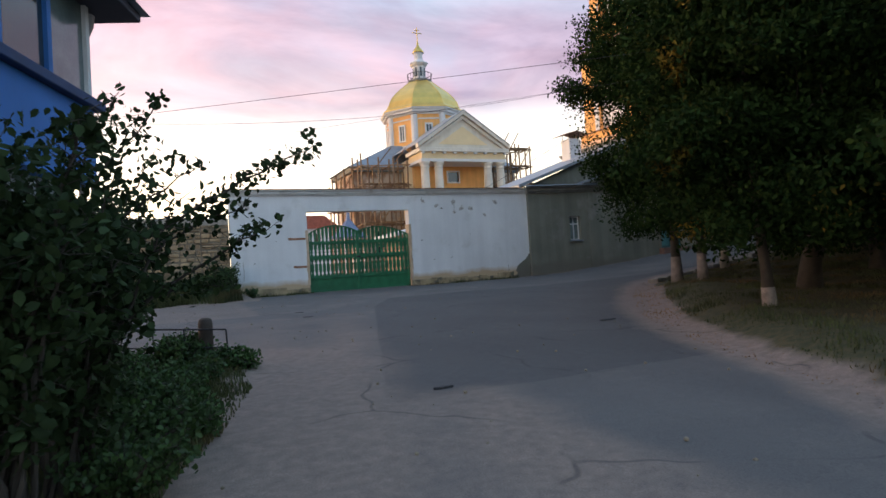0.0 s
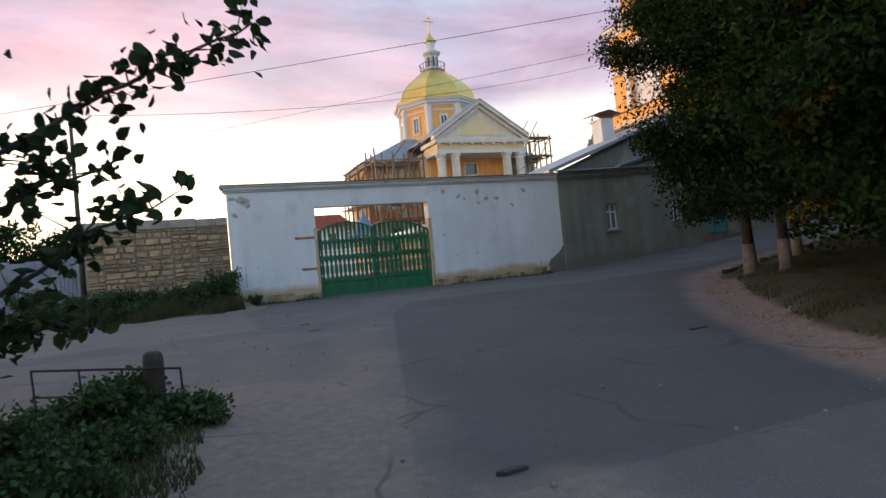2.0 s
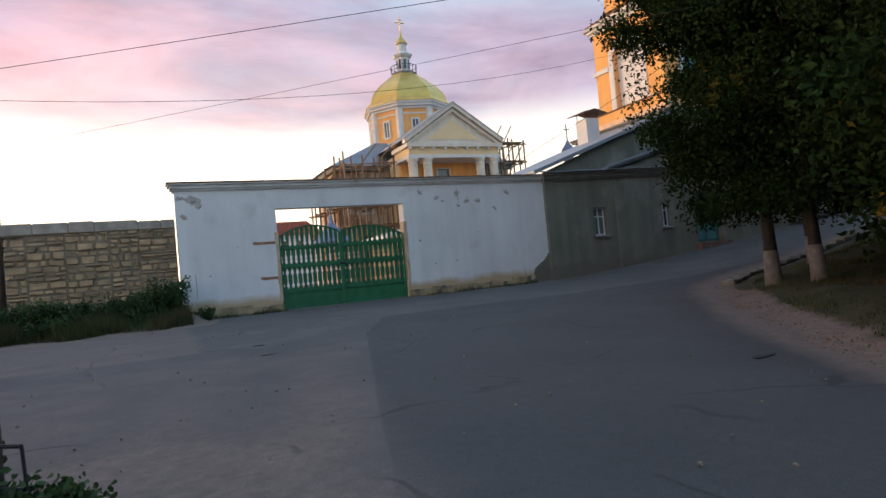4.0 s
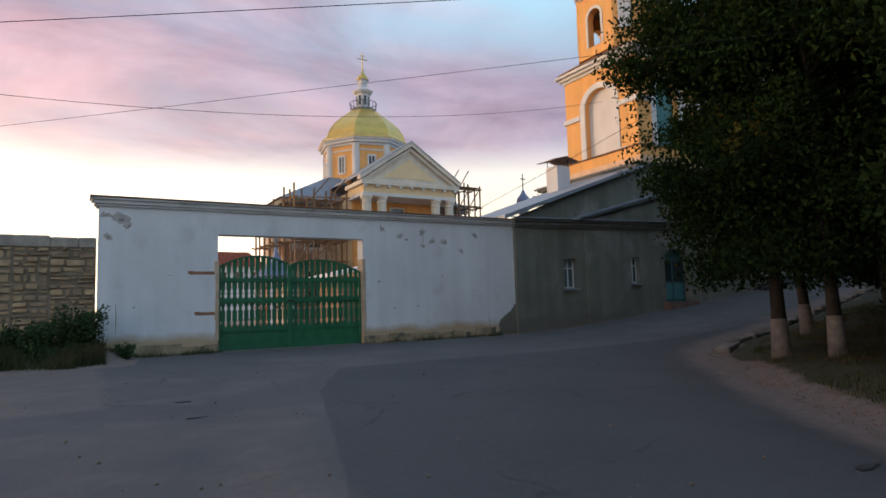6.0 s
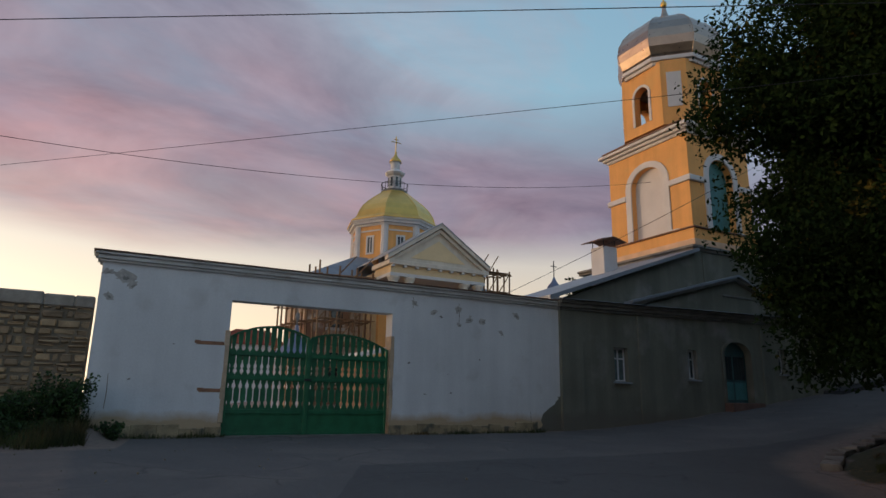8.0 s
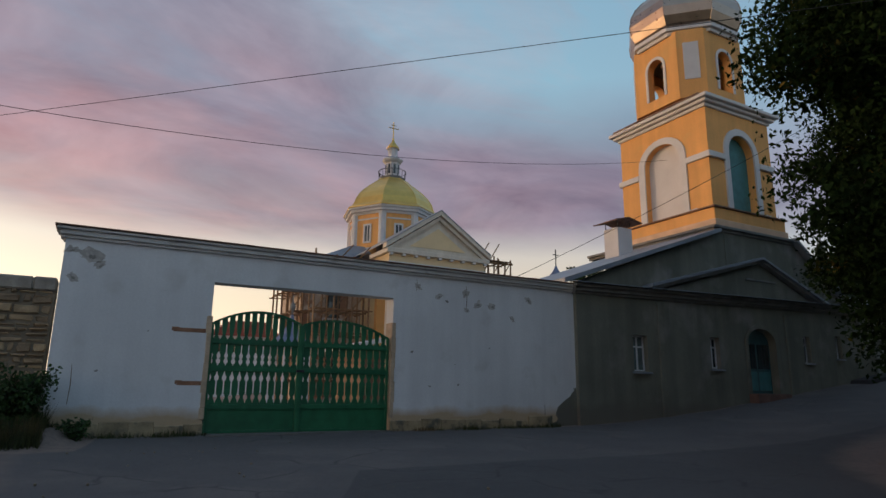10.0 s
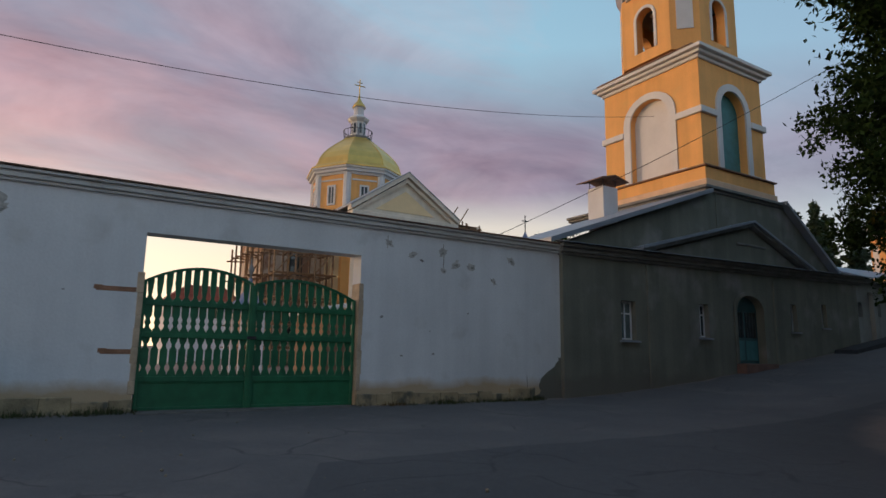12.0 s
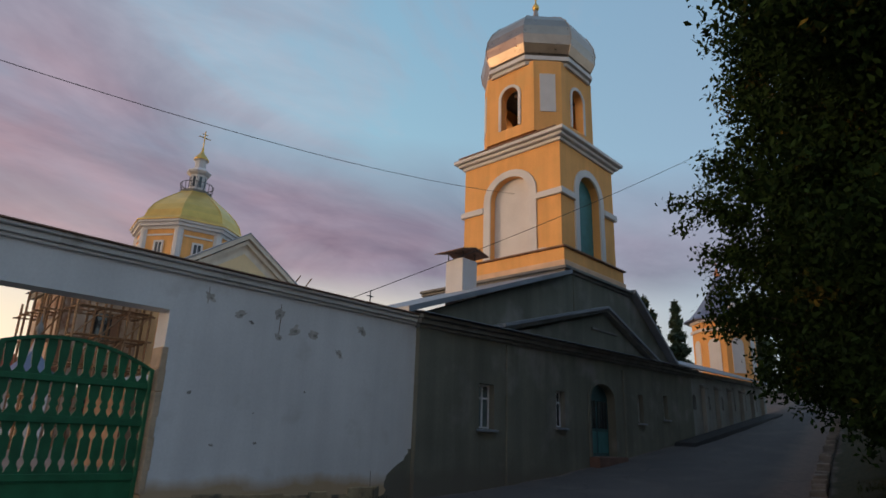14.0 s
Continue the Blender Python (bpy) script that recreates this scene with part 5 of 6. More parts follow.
tree(34.5, 12.5, 11.0, 3.4, 0.8, 16000, DARK, 26, lime=False, leaf=0.22)


def conifer(x, y, z0, tall, r, seed):
    rng = np.random.default_rng(seed)
    t = thing("conifer", "tall dark spruce behind the street wall", "tree", (x, y, z0), "spruces behind the wall")
    part("trunk", tube([(x, y, z0), (x, y, z0 + tall * 0.97)], [0.25, 0.03], 7), BARK, t)
    n = 2600
    u = rng.uniform(0.03, 1, n) ** 0.8
    a = rng.uniform(0, 2 * np.pi, n)
    layer = 0.65 + 0.35 * np.cos(u * 60)
    rad = r * u * layer * rng.uniform(0.35, 1.0, n) ** 0.5
    pos = np.stack([x + rad * np.cos(a), y + rad * np.sin(a), z0 + tall * (1 - u) - 0.18 * rad], 1)
    under(new("crown", leaf_mesh("crown", pos, rng.uniform(0.35, 0.8, n), NEEDLE, rng, aspect=0.35)), t)


for k, (x, y, h, r) in enumerate([(43.5, 31.6, 8.2, 2.0), (45.5, 31.4, 9.2, 2.1), (47.6, 31.8, 8.6, 2.0), (49.8, 31.0, 9.6, 2.2), (42.0, 33.0, 7.6, 2.0), (52.5, 28.5, 10.5, 2.3), (55, 27.0, 11, 2.4), (58, 25.5, 11, 2.5)]):
    conifer(x, y, 3.4, h, r, 40 + k)


# ---------------------------------------------------------------- kerb of the tree island
def kerbs():
    k = thing("kerb", "rough whitewashed kerb stones edging the tree island", "kerb", (14.2, 14.4, height(14.2, 14.4)), kind="structure")
    x = 14.3
    while x < 37.5:
        w = rnd(0.5, 0.95)
        xa, xb = x, x + w
        ya, yb = island_edge(xa) - 0.15, island_edge(xb) - 0.15
        d = Vector((xb - xa, yb - ya)).normalized() * 0.02
        n = Vector((-d.y, d.x)).normalized() * 0.17
        z = height((xa + xb) / 2, (ya + yb) / 2)
        pts = [(xa + d.x + n.x, ya + d.y + n.y), (xb - d.x + n.x, yb - d.y + n.y), (xb - d.x - n.x, yb - d.y - n.y), (xa + d.x - n.x, ya + d.y - n.y)]
        own = prism(pts, z - 0.15, z + rnd(0.07, 0.16), "z")
        bmesh.ops.bevel(own, geom=own.edges[:], offset=0.03, segments=1, affect="EDGES")
        for v in own.verts:
            v.co += Vector((rnd(-0.02, 0.02), rnd(-0.02, 0.02), rnd(-0.02, 0.02)))
        part("kerb_stone", own, KERB, k)
        x = xb


kerbs()


# ---------------------------------------------------------------- blue house at the western side
def blue_house():
    hx, hy = -0.78, 7.55
    h = thing("house", "blue-painted house with a glazed upper veranda", "house", (-5, 10.5, 0.2))
    part("wall", box(-9.0, hy + 0.25, -0.4, hx - 0.25, hy + 8, 3.5, None, 0.02), mat("whitish_house_wall", (0.45, 0.46, 0.50), 0.9, vary=0.12, scale=1.2, bump=0.3), h, "greyish plastered lower wall")
    part("veranda_floor", box(-9.1, hy - 0.10, 3.72, hx + 0.12, hy + 8.1, 3.84, None, 0.01), mat("dark_blue_ledge", (0.015, 0.04, 0.12), 0.7, vary=0.15, scale=3), h, "dark ledge")
    part("veranda_apron", box(-9.0, hy, 2.75, hx, hy + 8, 3.72, None, 0.01), BLUE, h, "blue boarded apron")
    for k in range(9):
        x = hx - 0.02 - k * 0.95
        part("veranda_post", box(x - 0.09, hy + 0.01, 3.84, x, hy + 0.12, 5.05), BLUE if k else WHITE_TRIM, h)
        if k < 8:
            w = part("veranda_window", box(x - 0.95, hy + 0.06, 3.84, x - 0.09, hy + 0.075, 5.05), GLASS if k % 2 else LIT_GLASS, h)
            part("curtain", box(x - 0.9, hy + 0.16, 3.86, x - 0.35 if k % 2 == 0 else x - 0.12, hy + 0.18, 5.0), CURTAIN, w, "drawn brown curtain")
    for k in range(8):
        y = hy + 0.1 + k * 1.0
        part("side_post", box(hx - 0.10, y, 3.84, hx - 0.01, y + 0.09, 5.05), BLUE, h)
        part("side_window", box(hx - 0.06, y + 0.09, 3.84, hx - 0.045, y + 1.0, 5.05), LIT_GLASS, h)
    part("room_wall", box(-8.9, hy + 1.6, 3.85, hx - 1.2, hy + 7.9, 5.04), WHITE_TRIM, h)
    part("eave", box(-9.5, hy - 0.45, 5.05, hx + 0.5, hy + 8.5, 5.17, None, 0.01), mat("dark_eave_board", (0.04, 0.04, 0.06), 0.7, vary=0.2, scale=3), h, "dark eave board")
    part("roof", prism([(hy - 0.55, 5.17), (hy + 8.6, 5.17), (hy + 4.0, 7.0)], -9.6, hx + 0.6, "x"), ROOF_METAL, h)
    part("drainpipe", tube([(hx + 0.10, hy + 0.12, 5.0), (hx + 0.10, hy + 0.12, 3.9), (hx + 0.03, hy + 0.2, 3.6), (hx + 0.03, hy + 0.2, 0.5)], 0.05, 8), mat("zinc_pipe", (0.4, 0.4, 0.42), 0.5, 0.6), h, "zinc downpipe", True)
    part("pipe_hopper", lathe([(0.05, 4.7), (0.11, 4.85), (0.13, 5.0)], hx + 0.10, hy + 0.12, 10), mat("zinc_hopper", (0.4, 0.4, 0.42), 0.5, 0.6), h)
    h.matrix_basis = Matrix.Translation((hx, hy, 0)) @ Matrix.Rotation(radians(72), 4, "Z") @ Matrix.Translation((-hx, -hy, 0)) @ h.matrix_basis


blue_house()


# ---------------------------------------------------------------- garden strip: bollard, low rail, shrubs
def bollard():
    x, y = 0.42, 7.75
    g = height(x, y) - 0.05
    b = thing("bollard", "dark weathered round timber post overgrown with weeds", "post", (x, y, g))
    part("post", lathe([(0.095, g), (0.095, g + 0.66), (0.085, g + 0.72), (0.055, g + 0.745), (0.0, g + 0.75)], x, y, 14), WOOD_DARK, b, "", True)


def low_rail():
    (x0, y0), (x1, y1) = (-0.70, 8.35), (0.66, 7.45)
    g = height(0, 7.9) - 0.05
    r = thing("railing", "low bent railing of thin dark iron bars", "railing", (x0, y0, g))
    part("top_bar", tube([(x0, y0, 0.86), (-0.1, 7.95, 0.835), (x1, y1, 0.80)], 0.013, 6), IRON, r)
    part("low_bar", tube([(x0, y0, 0.60), (x1, y1, 0.56)], 0.011, 6), IRON, r)
    for k, f in enumerate((0.0, 0.33, 0.62, 1.0)):
        x, y = x0 + (x1 - x0) * f, y0 + (y1 - y0) * f
        part("upright", tube([(x + 0.03, y, g - 0.05), (x, y, 0.86 - 0.06 * f)], 0.011, 6), IRON, r)



def shrub(name, label, stems, leaf_n, leaf, seed, material=LEAF_NEAR, spread=0.09):
    """Stems are lists of points; leaves sit along their outer two thirds and on short twigs."""
    random.seed(seed)
    rng = np.random.default_rng(seed)
    base = stems[0][0]
    s = thing(name, label, "shrub", base)
    cent = []
    for pts in stems:
        full = []
        for a, b in zip(pts, pts[1:]):
            for k in range(5):
                full.append(Vector(a).lerp(Vector(b), k / 5) + Vector((rnd(-0.02, 0.02), rnd(-0.02, 0.02), rnd(-0.02, 0.02))))
        full.append(Vector(pts[-1]))
        full[0] = Vector(pts[0])
        n = len(full)
        bm = tube(full, [0.022 * (1 - 0.85 * i / n) for i in range(n)], 5)
        for i in range(n // 4, n):
            for _ in range(2):
                q = full[i] + Vector((rnd(-1, 1), rnd(-1, 1), rnd(-0.5, 0.9))) * spread * 1.8
                tube([full[i], q], [0.004, 0.002], 4, bm)
                cent.append(q)
            cent.append(full[i])
        part("stem", bm, BARK, s)
    cent = np.array([tuple(c) for c in cent])
    pos = cent[rng.integers(0, len(cent), leaf_n)] + rng.normal(size=(leaf_n, 3)) * spread * 0.55
    under(new("foliage", broad_leaves("foliage", pos, rng.uniform(0.65, 1.25, leaf_n) * leaf, material, rng)), s)
    return s


def stems_from(x, y, n, tall, reach, seed, east=0.2):
    random.seed(seed)
    g = height(x, y) - 0.06
    out = []
    for k in range(n):
        a = rnd(0, 2 * math.pi)
        r = reach * rnd(0.3, 1.0)
        dx, dy = r * math.cos(a) + east * 0.3, r * math.sin(a)
        h = tall * rnd(0.6, 1.0)
        b = (x + rnd(-0.12, 0.12), y + rnd(-0.12, 0.12), g)
        out.append([b, (x + dx * 0.35, y + dy * 0.35, g + h * 0.45), (x + dx * 0.75, y + dy * 0.75, g + h * 0.8), (x + dx, y + dy, g + h)])
    return out


bollard()
low_rail()
g0 = height(-0.9, 4.0) - 0.06
shrub("quince_bush", "leafy dark shrub with a long arching branch", [
    [(-0.95, 4.0, g0), (-0.62, 3.9, 1.2), (-0.22, 3.75, 1.80), (0.33, 3.6, 2.10), (0.75, 3.52, 2.33), (1.09, 3.47, 2.50)],
    [(-0.90, 4.05, g0), (-0.68, 4.0, 1.4), (-0.38, 4.0, 2.0), (-0.1, 4.0, 2.45)],
    [(-0.95, 3.95, g0), (-0.6, 3.9, 1.0), (-0.05, 3.8, 1.45), (0.42, 3.65, 1.72), (0.70, 3.56, 1.84)],
    [(-1.0, 4.0, g0), (-0.68, 4.0, 1.1), (-0.18, 3.95, 1.7), (0.22, 3.9, 1.95), (0.56, 3.8, 2.05)],
    [(-0.9, 3.9, g0), (-0.68, 3.8, 1.5), (-0.28, 3.7, 2.0), (0.2, 3.6, 2.32)],
    [(-1.0, 4.0, g0), (-0.78, 3.9, 1.5), (-0.43, 3.7, 2.3), (-0.03, 3.6, 2.82)],
    [(-1.0, 4.0, g0), (-0.9, 3.9, 1.3), (-0.63, 3.8, 2.2), (-0.33, 3.75, 2.88)],
    [(-1.0, 4.0, g0), (-0.7, 4.0, 1.0), (-0.2, 3.95, 1.35), (0.15, 3.9, 1.45), (0.4, 3.85, 1.42)],
    [(-1.0, 4.0, g0), (-0.9, 3.8, 1.2), (-0.73, 3.6, 2.0), (-0.58, 3.5, 2.6)]], 2000, 0.062, 61, spread=0.065)
BUSH = "dense dark shrub beside the garden strip"
for k, (x, y, n, tall, wide, leaves) in enumerate([(-0.70, 3.3, 28, 2.0, 0.70, 4000), (-0.85, 2.5, 24, 2.4, 0.55, 4400), (-0.75, 4.4, 26, 2.25, 0.70, 3600)]):
    shrub("quince_bush", BUSH, stems_from(x, y, n, tall, wide, 62 + k), leaves, 0.078, 62 + k, spread=0.1)
shrub("weed_clump", "bright green weeds growing round the post", stems_from(0.10, 7.85, 22, 0.52, 0.34, 65, 0), 2800, 0.060, 65, WEED, 0.06)
shrub("weed_clump", "dark weeds growing round the post", stems_from(0.55, 7.50, 20, 0.30, 0.30, 75, 0), 2400, 0.058, 75, WEED, 0.06)
for k, (x, y, n, tall, wide, leaves) in enumerate([(-0.25, 5.0, 16, 0.42, 0.5, 1100), (-0.35, 3.9, 16, 0.45, 0.5, 1200), (-0.5, 6.1, 12, 0.45, 0.45, 800), (-0.3, 3.1, 16, 0.40, 0.45, 1200), (0.15, 4.3, 12, 0.30, 0.35, 700), (-0.4, 8.0, 14, 0.35, 0.45, 800), (0.85, 7.3, 9, 0.28, 0.25, 380), (0.0, 5.8, 14, 0.32, 0.42, 900), (0.15, 6.7, 14, 0.32, 0.42, 900), (-0.75, 5.4, 14, 0.45, 0.5, 900), (-0.7, 7.2, 14, 0.4, 0.5, 900)]):
    shrub("weed_clump", "low green weeds on the garden strip", stems_from(x, y, n, tall, wide, 66 + k, 0), leaves * 2, 0.052, 66 + k, WEED, 0.06)
for k, (x, y, n, tall, wide, leaves) in enumerate([(1.75, 22.35, 20, 1.25, 0.55, 1900), (0.7, 22.3, 18, 0.95, 0.75, 1700), (-0.4, 22.2, 18, 0.85, 0.8, 1700), (-1.5, 22.1, 18, 0.95, 0.85, 1800), (1.2, 21.75, 12, 0.5, 0.6, 900), (-0.9, 21.6, 12, 0.55, 0.7, 900), (-2.6, 22.0, 16, 0.9, 0.8, 1500), (-3.6, 23.5, 16, 1.1, 0.9, 1500)]):
    shrub("weed_clump", "dark nettles at the foot of the rubble wall", stems_from(x, y, n, tall, wide, 100 + k, 0), leaves * 2, 0.070, 100 + k, WEED, 0.10)
shrub("weed_clump", "small green weed at the corner of the white wall", stems_from(2.75, 22.35, 10, 0.38, 0.35, 72, 0), 500, 0.07, 72, WEED, 0.06)


def grass(name, label, area, n, tall, seed, material=GRASS):
    """Blades scattered where area(x, y) allows."""
    rng = np.random.default_rng(seed)
    random.seed(seed)
    (x0, x1, y0, y1), allow = area
    verts, faces = [], []
    while len(faces) < n:
        x, y = rnd(x0, x1), rnd(y0, y1)
        if not allow(x, y):
            continue
        c = 0.5 + noise.noise((x * 1.2, y * 1.2, seed))
        if rnd(0, 1) > c * 1.3:
            continue
        h = tall * rnd(0.4, 1.2) * (0.5 + c)
        a, w = rnd(0, 6.283), rnd(0.006, 0.012)
        b = rnd(0.1, 0.6) * h
        z = height(x, y) - 0.01 + (0.02 if y < 20 else (0.22 * smooth_in(y, 20.6, 22.8) if x < 2.6 else 0.0))
        i = len(verts)
        dx, dy = math.cos(a), math.sin(a)
        verts += [(x - dy * w, y + dx * w, z), (x + dy * w, y - dx * w, z), (x + dx * b, y + dy * b, z + h)]
        faces.append((i, i + 1, i + 2))
    me = bpy.data.meshes.new(name)
    me.from_pydata(verts, [], faces)
    me.materials.append(material)
    tagged(new(name, me), label, "grass", kind="stuff")


grass("grass_island", "dry uneven grass under the street trees", ((6.0, 24, 1.0, 16.5), lambda x, y: y < island_edge(x) - 0.9), 70000, 0.075, 81)
grass("grass_bank", "rank grass along the foot of the rubble wall", ((-8, 2.3, 20.7, 22.9), lambda x, y: y > 20.9 + 0.3 * noise.noise((x, 0, 0))), 22000, 0.36, 82)
grass("grass_strip", "sparse grass on the garden strip", ((-2.5, 0.8, 1.0, 8.2), lambda x, y: x < left_edge(y) - 0.05), 20000, 0.085, 83)
grass("grass_wall_foot", "thin weeds along the foot of the white wall", ((2.2, 14.3, 22.55, 22.85), lambda x, y: not 5.2 < x < 9.0), 1500, 0.10, 84)
grass("leaf_litter", "dry brown leaves along the dusty verge", ((5.0, 16, 1.0, 15), lambda x, y: -1.0 < y - island_edge(x) < 0.3), 1600, 0.02, 85, LITTER)


def pebbles():
    rng = random.Random(5)
    bm = bmesh.new()
    for _ in range(160):
        y = rng.uniform(1.5, 21)
        x = rng.uniform(-0.2, 7.5)
        if x < left_edge(y) - 0.1:
            continue
        r = rng.uniform(0.006, 0.022)
        z = height(x, y)
        own = bmesh.new()
        bmesh.ops.create_icosphere(own, subdivisions=1, radius=r, matrix=Matrix.Translation((x, y, z + r * 0.4)))
        joined(bm, own)
    whole("pebbles", bm, MORTAR, "scattered small stones and grit on the street", "stones", kind="stuff")


pebbles()


def asphalt_flap(x, y, r, seed):
    random.seed(seed)
    n = 12
    z = height(x, y)
    pts = [(x + r * rnd(0.6, 1.2) * math.cos(2 * math.pi * k / n), y + 0.35 * r * rnd(0.6, 1.2) * math.sin(2 * math.pi * k / n)) for k in range(n)]
    whole("pothole_edge", prism(pts, z - 0.02, z + 0.014, "z"), mat("broken_bitumen", (0.035, 0.035, 0.038), 0.9, vary=0.3, scale=9, bump=0.8), "broken dark lip of a pothole in the asphalt", "pothole", kind="structure")


asphalt_flap(2.62, 4.72, 0.11, 1)
asphalt_flap(7.45, 8.05, 0.18, 2)
asphalt_flap(3.05, 13.6, 0.14, 3)
asphalt_flap(3.05, 14.95, 0.12, 4)


# ---------------------------------------------------------------- wires and poles
def cable(name, a, b, sag, label, r=0.008):
    pts = [(a[0] + (b[0] - a[0]) * k / 24, a[1] + (b[1] - a[1]) * k / 24, a[2] + (b[2] - a[2]) * k / 24 - 4 * sag * (k / 24) * (1 - k / 24)) for k in range(25)]
    whole(name, tube(pts, r, 5), WIRE, label, "cable")


def pole(x, y, tall, label, arm=True):
    g = height(x, y) - 0.3
    p = thing("utility_pole", label, "utility pole", (x, y, g), "utility poles")
    part("shaft", tube([(x, y, g), (x, y, g + tall * 0.45), (x, y, g + tall)], [0.09, 0.075, 0.05], 10), WOOD_DARK, p, "", True)
    if arm:
        part("crossarm", box(x - 0.5, y - 0.04, g + tall - 0.5, x + 0.5, y + 0.04, g + tall - 0.42), WOOD_DARK, p)


pole(-2.32, 23.85, 7.0, "thin dark pole at the end of the rubble wall", False)
pole(-9.0, 20.8, 6.2, "thin dark pole beside the lane")
pole(-15.0, 36.4, 6.6, "thin dark pole beyond the yard")
cable("overhead_cable", (-2.32, 23.85, 7.33), (22.93, 25.8, 11.13), 0.8, "black overhead cable running to the bell tower")
cable("overhead_cable", (13.0, 22.95, 4.75), (30.0, 17.6, 15.0), 0.3, "black service cable from the wall up into the trees")
cable("overhead_cable", (-9.0, 20.8, 5.5), (26.0, 1.4, 7.0), 0.1, "high black cable climbing across the street", 0.006)
cable("overhead_cable", (-15.0, 36.4, 6.1), (24.0, -2.3, 5.8), 0.1, "thin black cable crossing the street", 0.0045)


# ---------------------------------------------------------------- distance
def turret():
    x, y = 43.5, 25.6
    t = thing("corner_turret", "yellow octagonal corner turret with a blue-grey bell roof", "tower", (x, y, 3.0))
    r = 1.7
    part("wall", lathe([(r, 2.0), (r, 8.7)], x, y, 8, math.pi / 8), YELLOW, t)
    for k in range(8):
        part("blind_window", turned(prism(arch_points(x - 0.34, x + 0.34, 5.6, 7.6, 0.34), y - r * 0.924 - 0.04, y - r * 0.924 + 0.02), x, y, 45 * k), WHITE_TRIM, t, "white blind arched panel")
    for z in (8.05, 8.6):
        part("band", lathe([(r + 0.12, z), (r + 0.12, z + 0.16)], x, y, 8, math.pi / 8), WHITE_TRIM, t)
    part("roof", lathe([(r + 0.5, 8.76), (r + 0.45, 8.85), (r + 0.1, 9.05), (r - 0.3, 9.5), (0.85, 10.3), (0.45, 10.9), (0.15, 11.6)], x, y, 8, math.pi / 8), BLUE_ROOF, t, "blue-grey sheet bell roof")
    dorm = part("dormer", turned(prism(arch_points(x - 0.32, x + 0.32, 9.0, 9.7, 0.32), y - 1.75, y - 0.9), x, y, -40), WHITE_TRIM, t)
    part("finial", lathe([(0.0, 11.5), (0.14, 11.6), (0.2, 11.8), (0.08, 12.0), (0.03, 12.5)], x, y, 10), mat("copper_finial", (0.5, 0.2, 0.08), 0.4, 0.6), t, "small copper finial", True)
    t.matrix_basis = Matrix.Translation((0, 0, 0.6)) @ t.matrix_basis


def cupola():
    x, y = 44.8, 60.0
    c = thing("chapel", "distant chapel roof with a small dark cupola and cross", "chapel", (x, y, 0))
    part("hall", prism([(x - 9, 0.0), (x + 9, 0.0), (x + 9, 8.6), (x, 11.0), (x - 9, 8.6)], y - 5, y + 8), ROOF_METAL, c, "grey roofed hall")
    part("neck", lathe([(0.55, 10.4), (0.55, 12.6), (0.7, 12.7)], x, y, 8), DARK_CORNICE, c)
    part("onion", lathe([(0.5, 12.7), (0.8, 13.2), (0.7, 13.6), (0.3, 14.1), (0.08, 14.6)], x, y, 12), BLUE_ROOF, c, "", True)
    bm = tube([(x, y, 14.5), (x, y, 16.4)], 0.06, 6)
    tube([(x - 0.4, y, 15.8), (x + 0.4, y, 15.8)], 0.05, 6, bm)
    part("cross", bm, IRON, c)


def far_house(x, y, w, h, seed):
    z = -0.6
    t = thing("far_house", "distant white house with a red tiled roof beyond the yard", "house", (x, y, z))
    part("wall", box(x - w, y, z, x + w, y + 8, z + h), WHITE_TRIM, t)
    part("roof", prism([(x - w - 0.4, z + h), (x + w + 0.4, z + h), (x + w - 2.5, z + h + 2.2), (x - w + 2.5, z + h + 2.2)], y - 0.4, y + 8.4), RED_ROOF, t)
    for k in range(4):
        wx = x - w + (k + 0.5) * w / 2
        part("window", box(wx - 0.5, y - 0.03, z + h - 2.4, wx + 0.5, y + 0.02, z + h - 0.9), GLASS, t)


def yard_shed():
    s = thing("yard_shed", "low site hut with a pale sheet roof in the yard", "shed", (16, 38, 0.5))
    part("wall", box(14.5, 38, 0.2, 20, 42, 3.6), mat("brown_boards", (0.20, 0.13, 0.08), 0.9, vary=0.25, scale=3, bump=0.3), s)
    part("roof", prism([(14.0, 3.6), (20.5, 5.0), (20.5, 5.2), (14.0, 3.8)], 37.5, 42.5), WHITE_TRIM, s)


def sheet_fence():
    f = thing("sheet_fence", "weathered grey sheet-metal yard fence beyond the rubble wall", "fence", (-3.0, 27.3, 0.6))
    tin = mat("weathered_blue_grey_sheet", (0.24, 0.27, 0.32), 0.7, 0.2, vary=0.2, scale=1.5, bump=0.1, per_object=0.15)
    # only the eastern sheets are seen; the western run is added against low sun
    for k in range(34):
        x = -1.48 - 0.52 * k
        bm = bmesh.new()
        pts = []
        for i in range(9):
            pts.append((x + 0.063 * i, 27.1 + 0.08 * k + (0.02 if i % 2 else 0.0)))
        prism(pts + [(p[0], p[1] + 0.012) for p in reversed(pts)], 0.5, 2.95 + rnd(-0.05, 0.05), "z", bm)
        part("sheet", bm, tin, f)
    for k in range(9):
        part("post", tube([(-1.2 - 2.1 * k, 27.25 + 0.323 * k, 0.4), (-1.2 - 2.1 * k, 27.25 + 0.323 * k, 3.0)], 0.05, 8), WOOD_DARK, f)


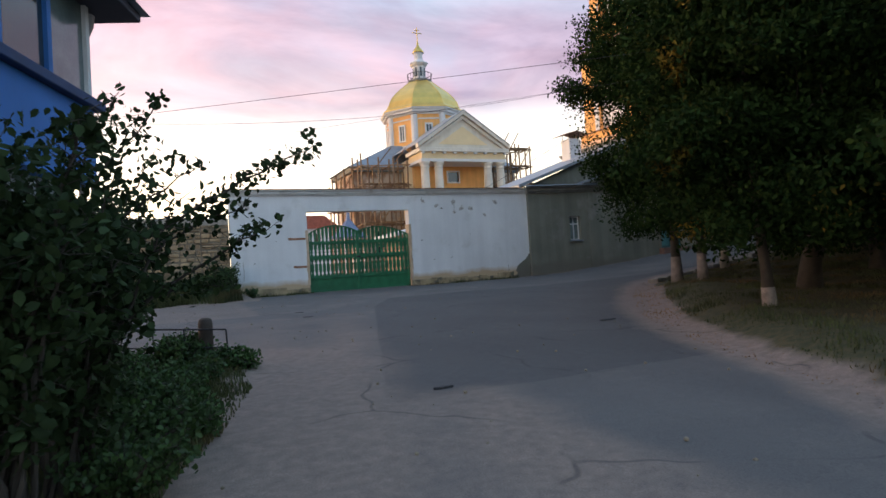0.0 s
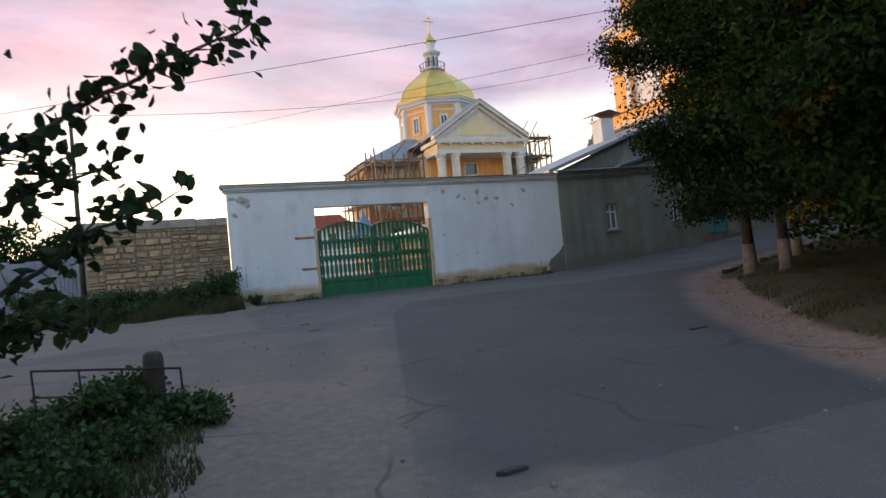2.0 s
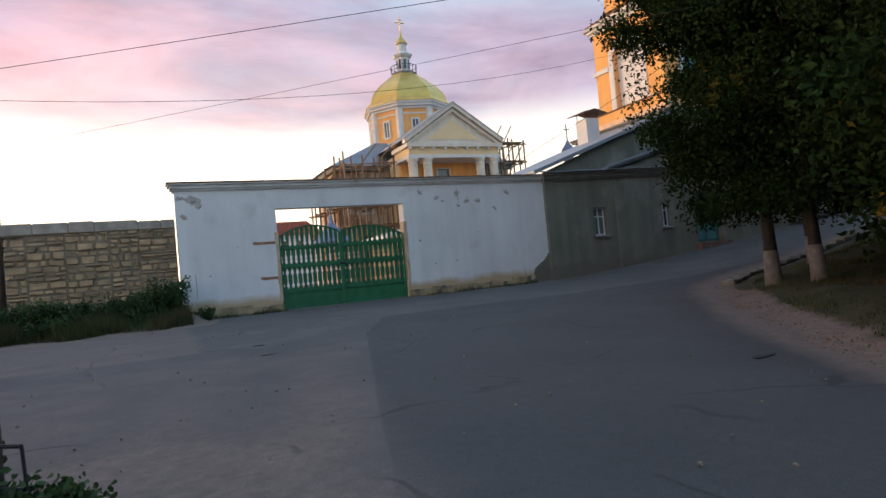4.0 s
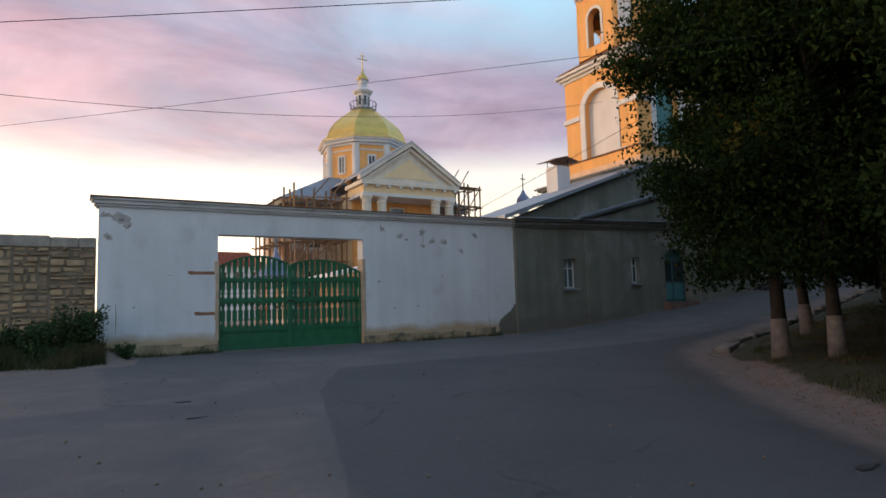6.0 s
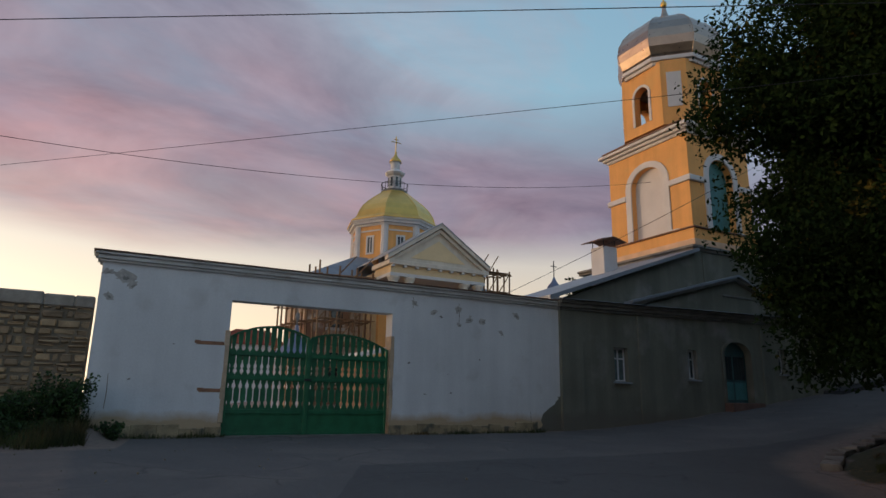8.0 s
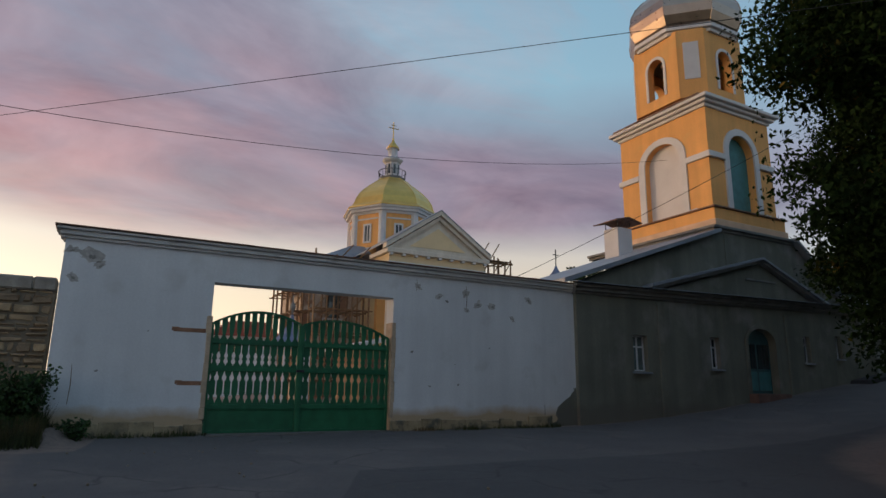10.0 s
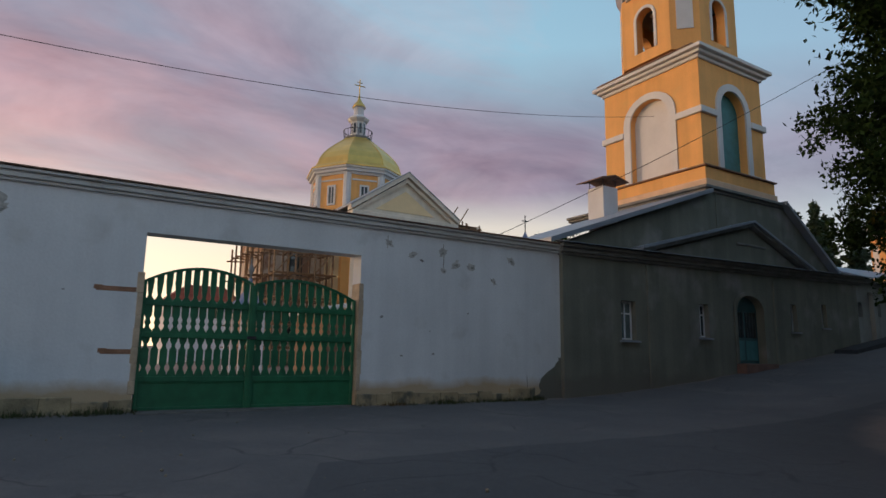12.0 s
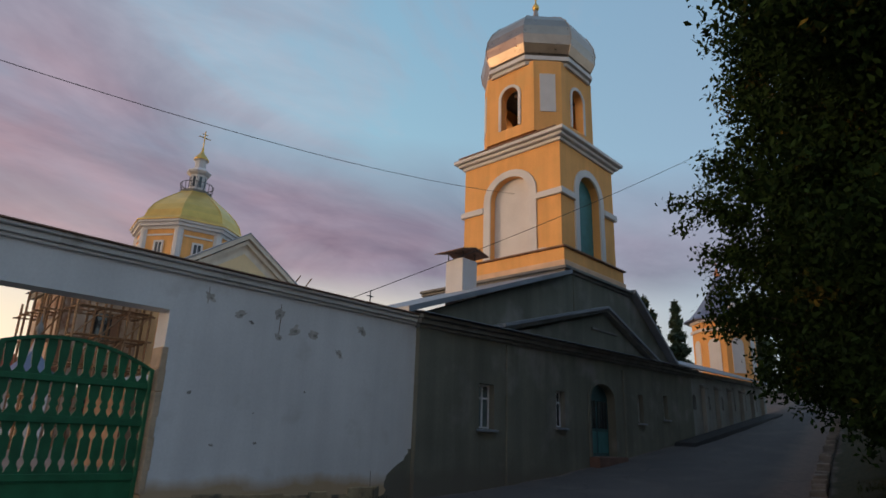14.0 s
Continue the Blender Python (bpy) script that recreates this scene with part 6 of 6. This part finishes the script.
def board_hut():
    h = thing("hut", "low pale board hut with a grey sheet roof", "hut", (-6.2, 30.5, 0.6))
    boards = mat("pale_weathered_boards", (0.42, 0.42, 0.44), 0.9, vary=0.2, scale=3, bump=0.3, per_object=0.15)
    part("wall", box(-8.0, 29.56, 0.4, -4.34, 32.0, 2.35), boards, h)
    for k in range(14):
        part("board", box(-8.0 + 0.262 * k, 29.50, 0.5, -7.75 + 0.262 * k, 29.55, 2.35 + rnd(-0.02, 0.02), None, 0.006), boards, h)
    part("roof", prism([(29.2, 2.38), (29.2, 2.46), (30.8, 3.05), (32.3, 2.5), (32.3, 2.42), (30.8, 2.97)], -8.3, -4.1, "x"), ROOF_METAL, h, "grey sheet roof")
    part("door", box(-5.6, 29.46, 0.5, -4.9, 29.495, 2.2, None, 0.006), mat("grey_hut_door", (0.16, 0.16, 0.17), 0.8, vary=0.2, scale=3, bump=0.2), h, "dark grey plank door")


def pavilion():
    x, y = 14.7, 52.0
    p = thing("pavilion", "small well pavilion with a weathered onion finial in the yard", "pavilion", (x, y, 0.2))
    part("roof", lathe([(1.6, 4.3), (1.65, 4.4), (0.9, 5.1), (0.25, 5.9), (0.12, 6.6)], x, y, 8), BLUE_ROOF, p)
    for k in range(6):
        u, w = x + 1.35 * math.cos(k * math.pi / 3), y + 1.35 * math.sin(k * math.pi / 3)
        part("post", tube([(u, w, 0.1), (u, w, 4.35)], 0.1, 8), WHITE_TRIM, p)
    part("finial", lathe([(0.08, 6.5), (0.08, 6.9), (0.15, 7.0), (0.21, 7.15), (0.15, 7.35), (0.05, 7.55), (0.02, 8.0)], x, y, 12), DARK_CORNICE, p, "small weathered onion finial", True)


def insulator(x, y, z):
    b = thing("wall_insulator", "small white porcelain cable insulator on an iron hook", "insulator", (x, y, z))
    part("hook", tube([(x + 0.2, y, z - 0.12), (x, y, z - 0.12), (x, y, z)], 0.012, 6), IRON, b)
    part("knob", lathe([(0.03, z - 0.04), (0.055, z), (0.04, z + 0.04), (0.055, z + 0.08), (0.0, z + 0.1)], x, y, 10), PVC, b, "white porcelain knob", True)


turret()
pavilion()
insulator(22.93, 25.8, 11.08)
cupola()
far_house(22.5, 105.0, 5.0, 9.6, 3)
yard_shed()
sheet_fence()
board_hut()
for k, (x, y, h) in enumerate([(-7.5, 37.0, 4.6), (-5.2, 38.5, 4.2), (-10.5, 36.0, 5.0), (-3.0, 40.0, 3.9)]):
    tree(x, y, h, 1.9, 0.8, 7000, "bushy dark green tree behind the yard fence", 120 + k, lime=False, leaf=0.22, trunk_r=0.1)
# added row out of view to the west, keeps low sun off the street
for k in range(11):
    tree(-13.0 - 3.4 * k, 37.0 + 2.0 * (k % 3), 7.0 + 1.3 * (k % 2), 2.8, 0.7, 6000, "unseen bushy tree added to block low sun from the street", 140 + k, lime=False, leaf=0.36, trunk_r=0.16)
for k, (x, y, h, s) in enumerate([(53.7, 66, 11.5, 2.2), (-20, 60, 8, 3.5), (-32, 52, 8, 4), (60, 70, 11, 4)]):
    tree(x, y, h, s, 2.0, 5000, "distant broadleaf tree behind the buildings", 90 + k, lime=False, leaf=0.4)

rubble_wall()
